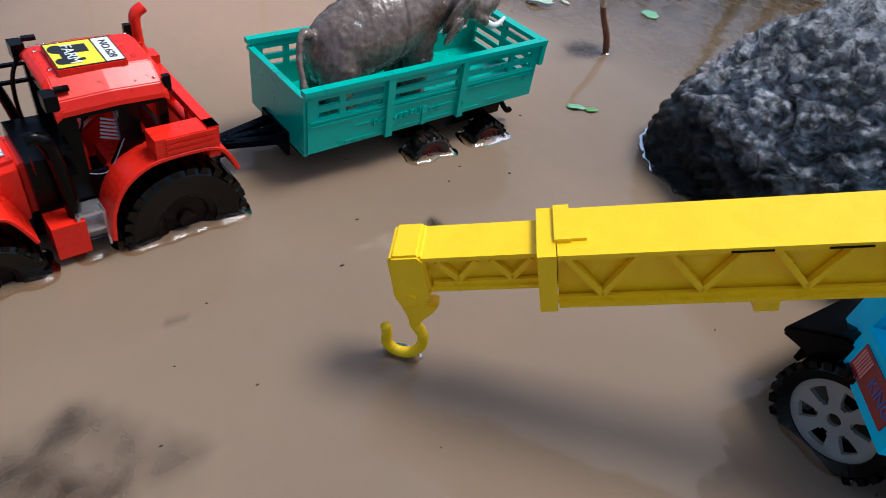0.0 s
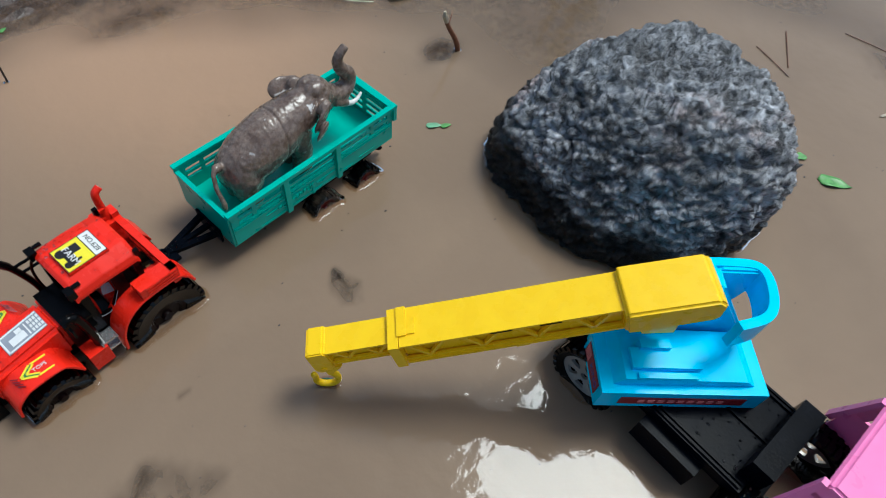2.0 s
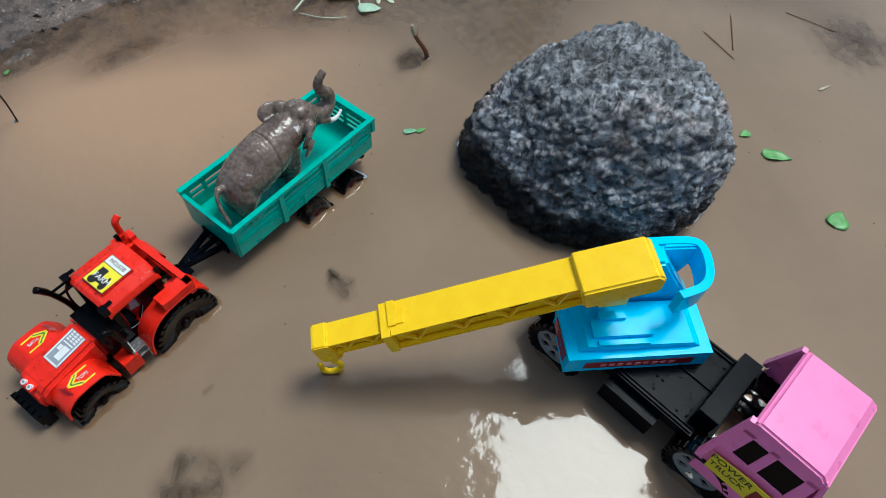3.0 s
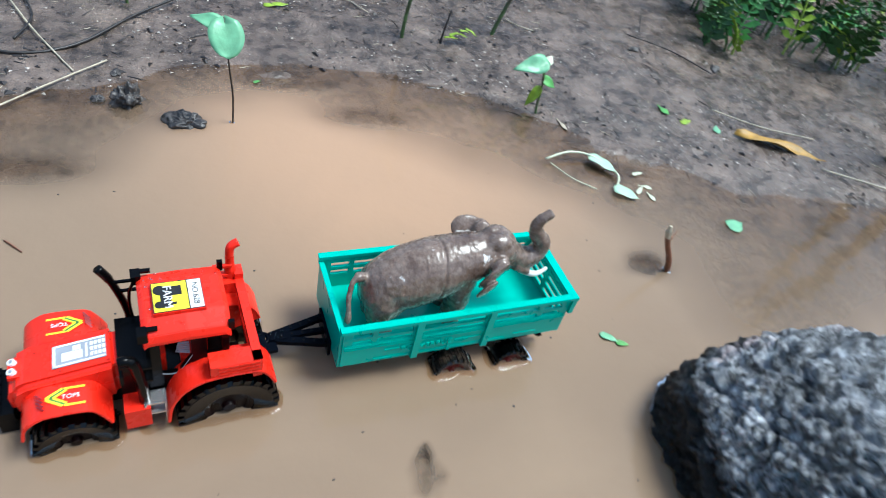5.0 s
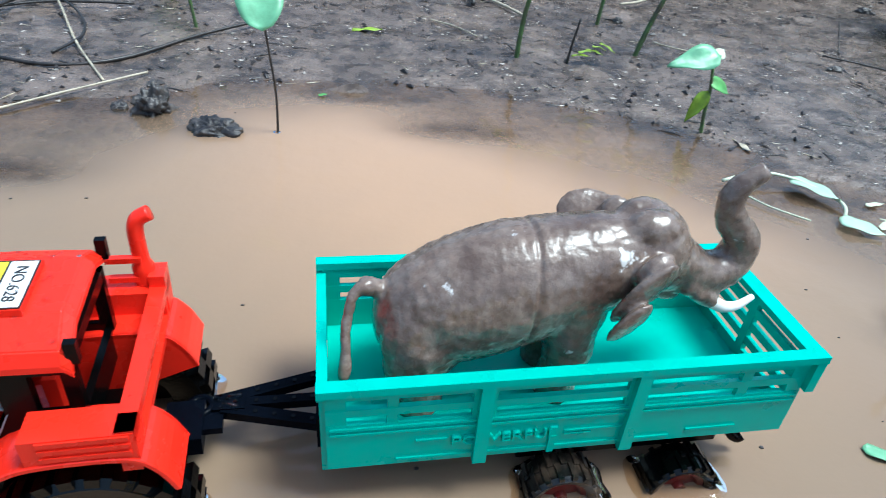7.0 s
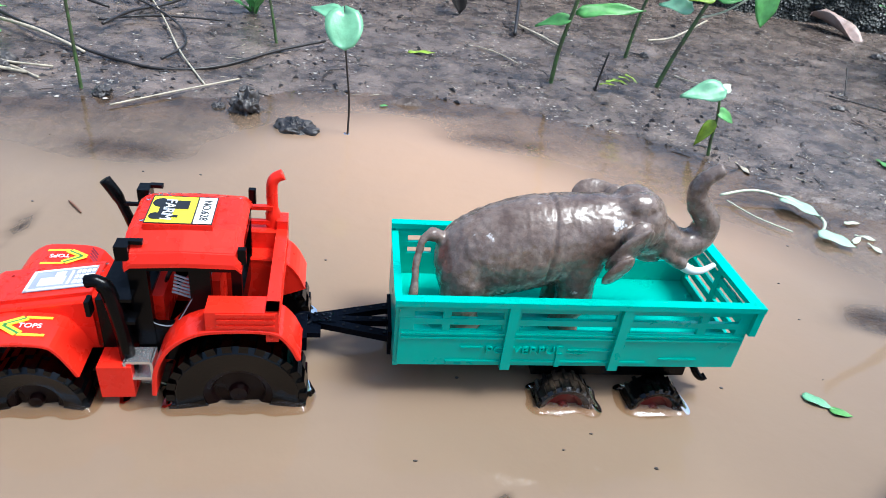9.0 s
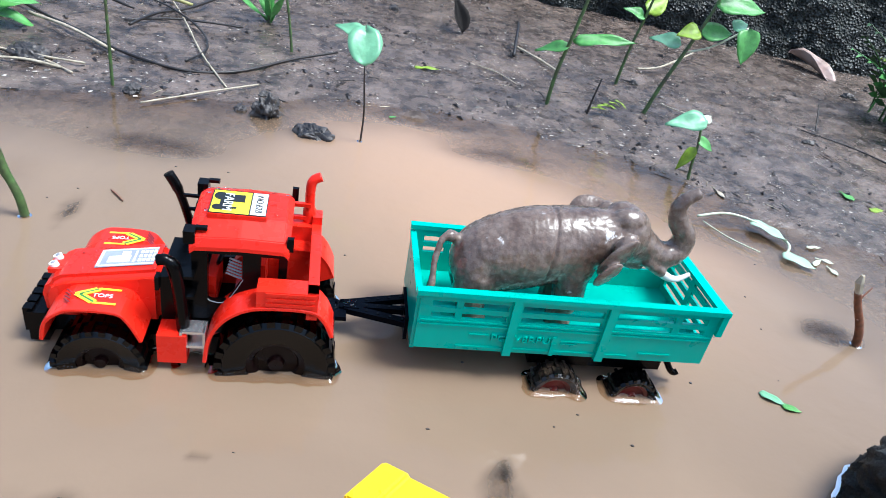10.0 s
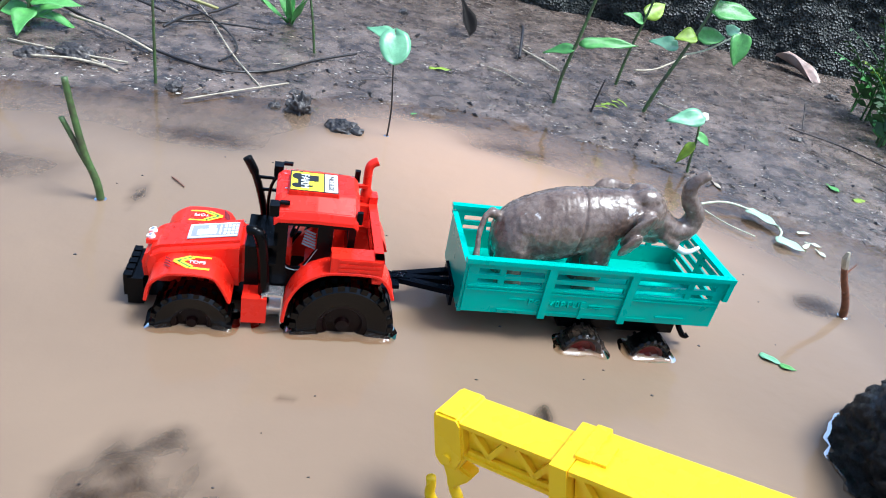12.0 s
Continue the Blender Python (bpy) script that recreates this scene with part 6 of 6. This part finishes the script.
# ---- the water's edge creeping up what stands in it ----
def meniscus(loop, rise=0.0046, reach=0.0078):
    """A thin curved lip of water round an outline of (x, y), given counter-clockwise."""
    k = len(loop)
    prof = [(0.0, 1.0), (0.15, 0.72), (0.35, 0.48), (0.6, 0.24), (0.8, 0.09), (1.0, 0.01)]
    verts, faces = [], []
    for i in range(k):
        p, a, b = Vector(loop[i]), Vector(loop[i - 1]), Vector(loop[(i + 1) % k])
        d = (b - a).normalized()
        o = Vector((d.y, -d.x))
        w = 0.75 + 0.5 * noise.noise((p.x * 90, p.y * 90, 5))
        for r, hh in prof:
            q = p + o * (r * reach * w - 0.0006)
            verts.append((q.x, q.y, hh * rise * w + 0.0001))
    n = len(prof)
    for i in range(k):
        j = (i + 1) % k
        for c in range(n - 1):
            faces.append((i * n + c, j * n + c, j * n + c + 1, i * n + c + 1))
    me = bpy.data.meshes.new("meniscus")
    me.from_pydata(verts, [], faces)
    for f in me.polygons:
        f.use_smooth = True
    me.materials.append(WATER)
    ob = new("meniscus", me)
    ob.parent = water
    return ob


def round_rect(m, x0, x1, y0, y1, r, n=6, fine=0.004):
    pts = []
    for cx, cy, a0 in ((x1 - r, y0 + r, -90), (x1 - r, y1 - r, 0), (x0 + r, y1 - r, 90), (x0 + r, y0 + r, 180)):
        pts += [(cx + r * math.cos(radians(a0 + 90 * i / n)), cy + r * math.sin(radians(a0 + 90 * i / n))) for i in range(n + 1)]
    out = []
    for i, p in enumerate(pts):
        q = pts[(i + 1) % len(pts)]
        cnt = max(1, int(math.dist(p, q) / fine))
        out += [(p[0] + (q[0] - p[0]) * c / cnt, p[1] + (q[1] - p[1]) * c / cnt) for c in range(cnt)]
    return [tuple((m @ Vector((x, y, 0))).xy) for x, y in out]


TR = pose(-0.045, 0.342, 0, 0, 0, 6.5)
for cx, hx in ((0.0465, 0.0264), (0.150, 0.0362)):
    for y0, y1 in ((-0.044, -0.023), (0.023, 0.044)):
        meniscus(round_rect(TR, cx - hx, cx + hx, y0, y1, 0.003))
meniscus(round_rect(TR, 0.0922, 0.1068, -0.0395, -0.027, 0.001))
TL = pose(0.1955, 0.334, 0, 0, 0, 3.7)
for cx in (0.104, 0.163):
    for y0, y1 in ((-0.0085, 0.0085), (0.0735, 0.0905)):
        meniscus(round_rect(TL, cx - 0.0180, cx + 0.0180, y0, y1, 0.003))
CT = pose(0.343, 0.0266, 0, 0, 0, -93)
for cx in (0.003, 0.174):
    for y0, y1 in ((0.0, 0.026), (0.098, 0.124)):
        meniscus(round_rect(CT, cx - 0.014, cx + 0.014, y0, y1, 0.003))
for x, y, r in ((0.131, 0.707, 0.0015), (0.601, 0.44, 0.004), (-0.113, 0.459, 0.0035)):
    meniscus([(x + r * math.cos(a), y + r * math.sin(a)) for a in (2 * math.pi * k / 16 for k in range(16))], 0.0015, 0.0028)
a = radians(-42)
meniscus([(0.1785 + 0.0085 * math.cos(q) * math.cos(a) - 0.0032 * math.sin(q) * math.sin(a), 0.1755 + 0.0085 * math.cos(q) * math.sin(a) + 0.0032 * math.sin(q) * math.cos(a)) for q in (2 * math.pi * k / 28 for k in range(28))], 0.0026, 0.0055)
# round the boulder, along its own outline at water level
rock = bpy.data.objects["boulder"]
ring = {}
for v in rock.data.vertices:
    if abs(v.co.z - 0.001) < 0.0028:
        q = rock.matrix_basis @ v.co
        key = int((math.atan2(q.y - 0.156, q.x - 0.607) + math.pi) / (2 * math.pi) * 150)
        ring.setdefault(key, []).append(q.xy)
loop = [max(ring[k], key=lambda q: (q - Vector((0.607, 0.156))).length) for k in sorted(ring)]
meniscus([tuple(q) for q in loop], 0.0012, 0.0032)


# ---- raindrops lying on the toys ----
def drops(name, parent, seed, count, u0, u1, v0, v1, surface, lo=0.0004, hi=0.0011):
    rnd = random.Random(seed)
    bm = bmesh.new()
    for _ in range(count):
        u, v = rnd.uniform(u0, u1), rnd.uniform(v0, v1)
        r = rnd.uniform(lo, hi)
        made = bmesh.ops.create_icosphere(bm, subdivisions=2, radius=r)["verts"]
        for q in made:
            q.co = Vector((u + q.co.x * 1.15, v + q.co.y, surface(u, v) + q.co.z * 0.55))
    return tagged(part(name, bm, DROP, parent, "clear raindrops", smooth=True), kind="stuff")


DROP = bpy.data.materials.new("rain_water")
DROP.use_nodes = True
pn = DROP.node_tree.nodes["Principled BSDF"]
pn.inputs["Transmission Weight"].default_value = 1.0
pn.inputs["Roughness"].default_value = 0.02
pn.inputs["IOR"].default_value = 1.33
roof_z = lambda u, v: float(np.interp(v, [-0.0265, -0.0150, 0.0150, 0.0265], [0.0928, 0.1003, 0.1018, 0.0968]))
by_name = {o.name: o for o in scene.objects}
drops("raindrops", by_name["roof"], 1, 60, 0.100, 0.150, -0.024, 0.025, roof_z)
drops("raindrops", by_name["hood"], 2, 40, 0.024, 0.076, -0.015, 0.011, lambda u, v: 0.0505 + (u - 0.022) * 0.1667)
drops("raindrops", by_name["drawbar"], 3, 24, -0.050, -0.038, 0.036, 0.044, lambda u, v: 0.0264)
drops("raindrops", by_name["chassis.001"] if "chassis.001" in by_name else by_name["chassis"], 4, 90, 0.055, 0.148, 0.02, 0.106, lambda u, v: 0.0562, 0.0006, 0.0014)
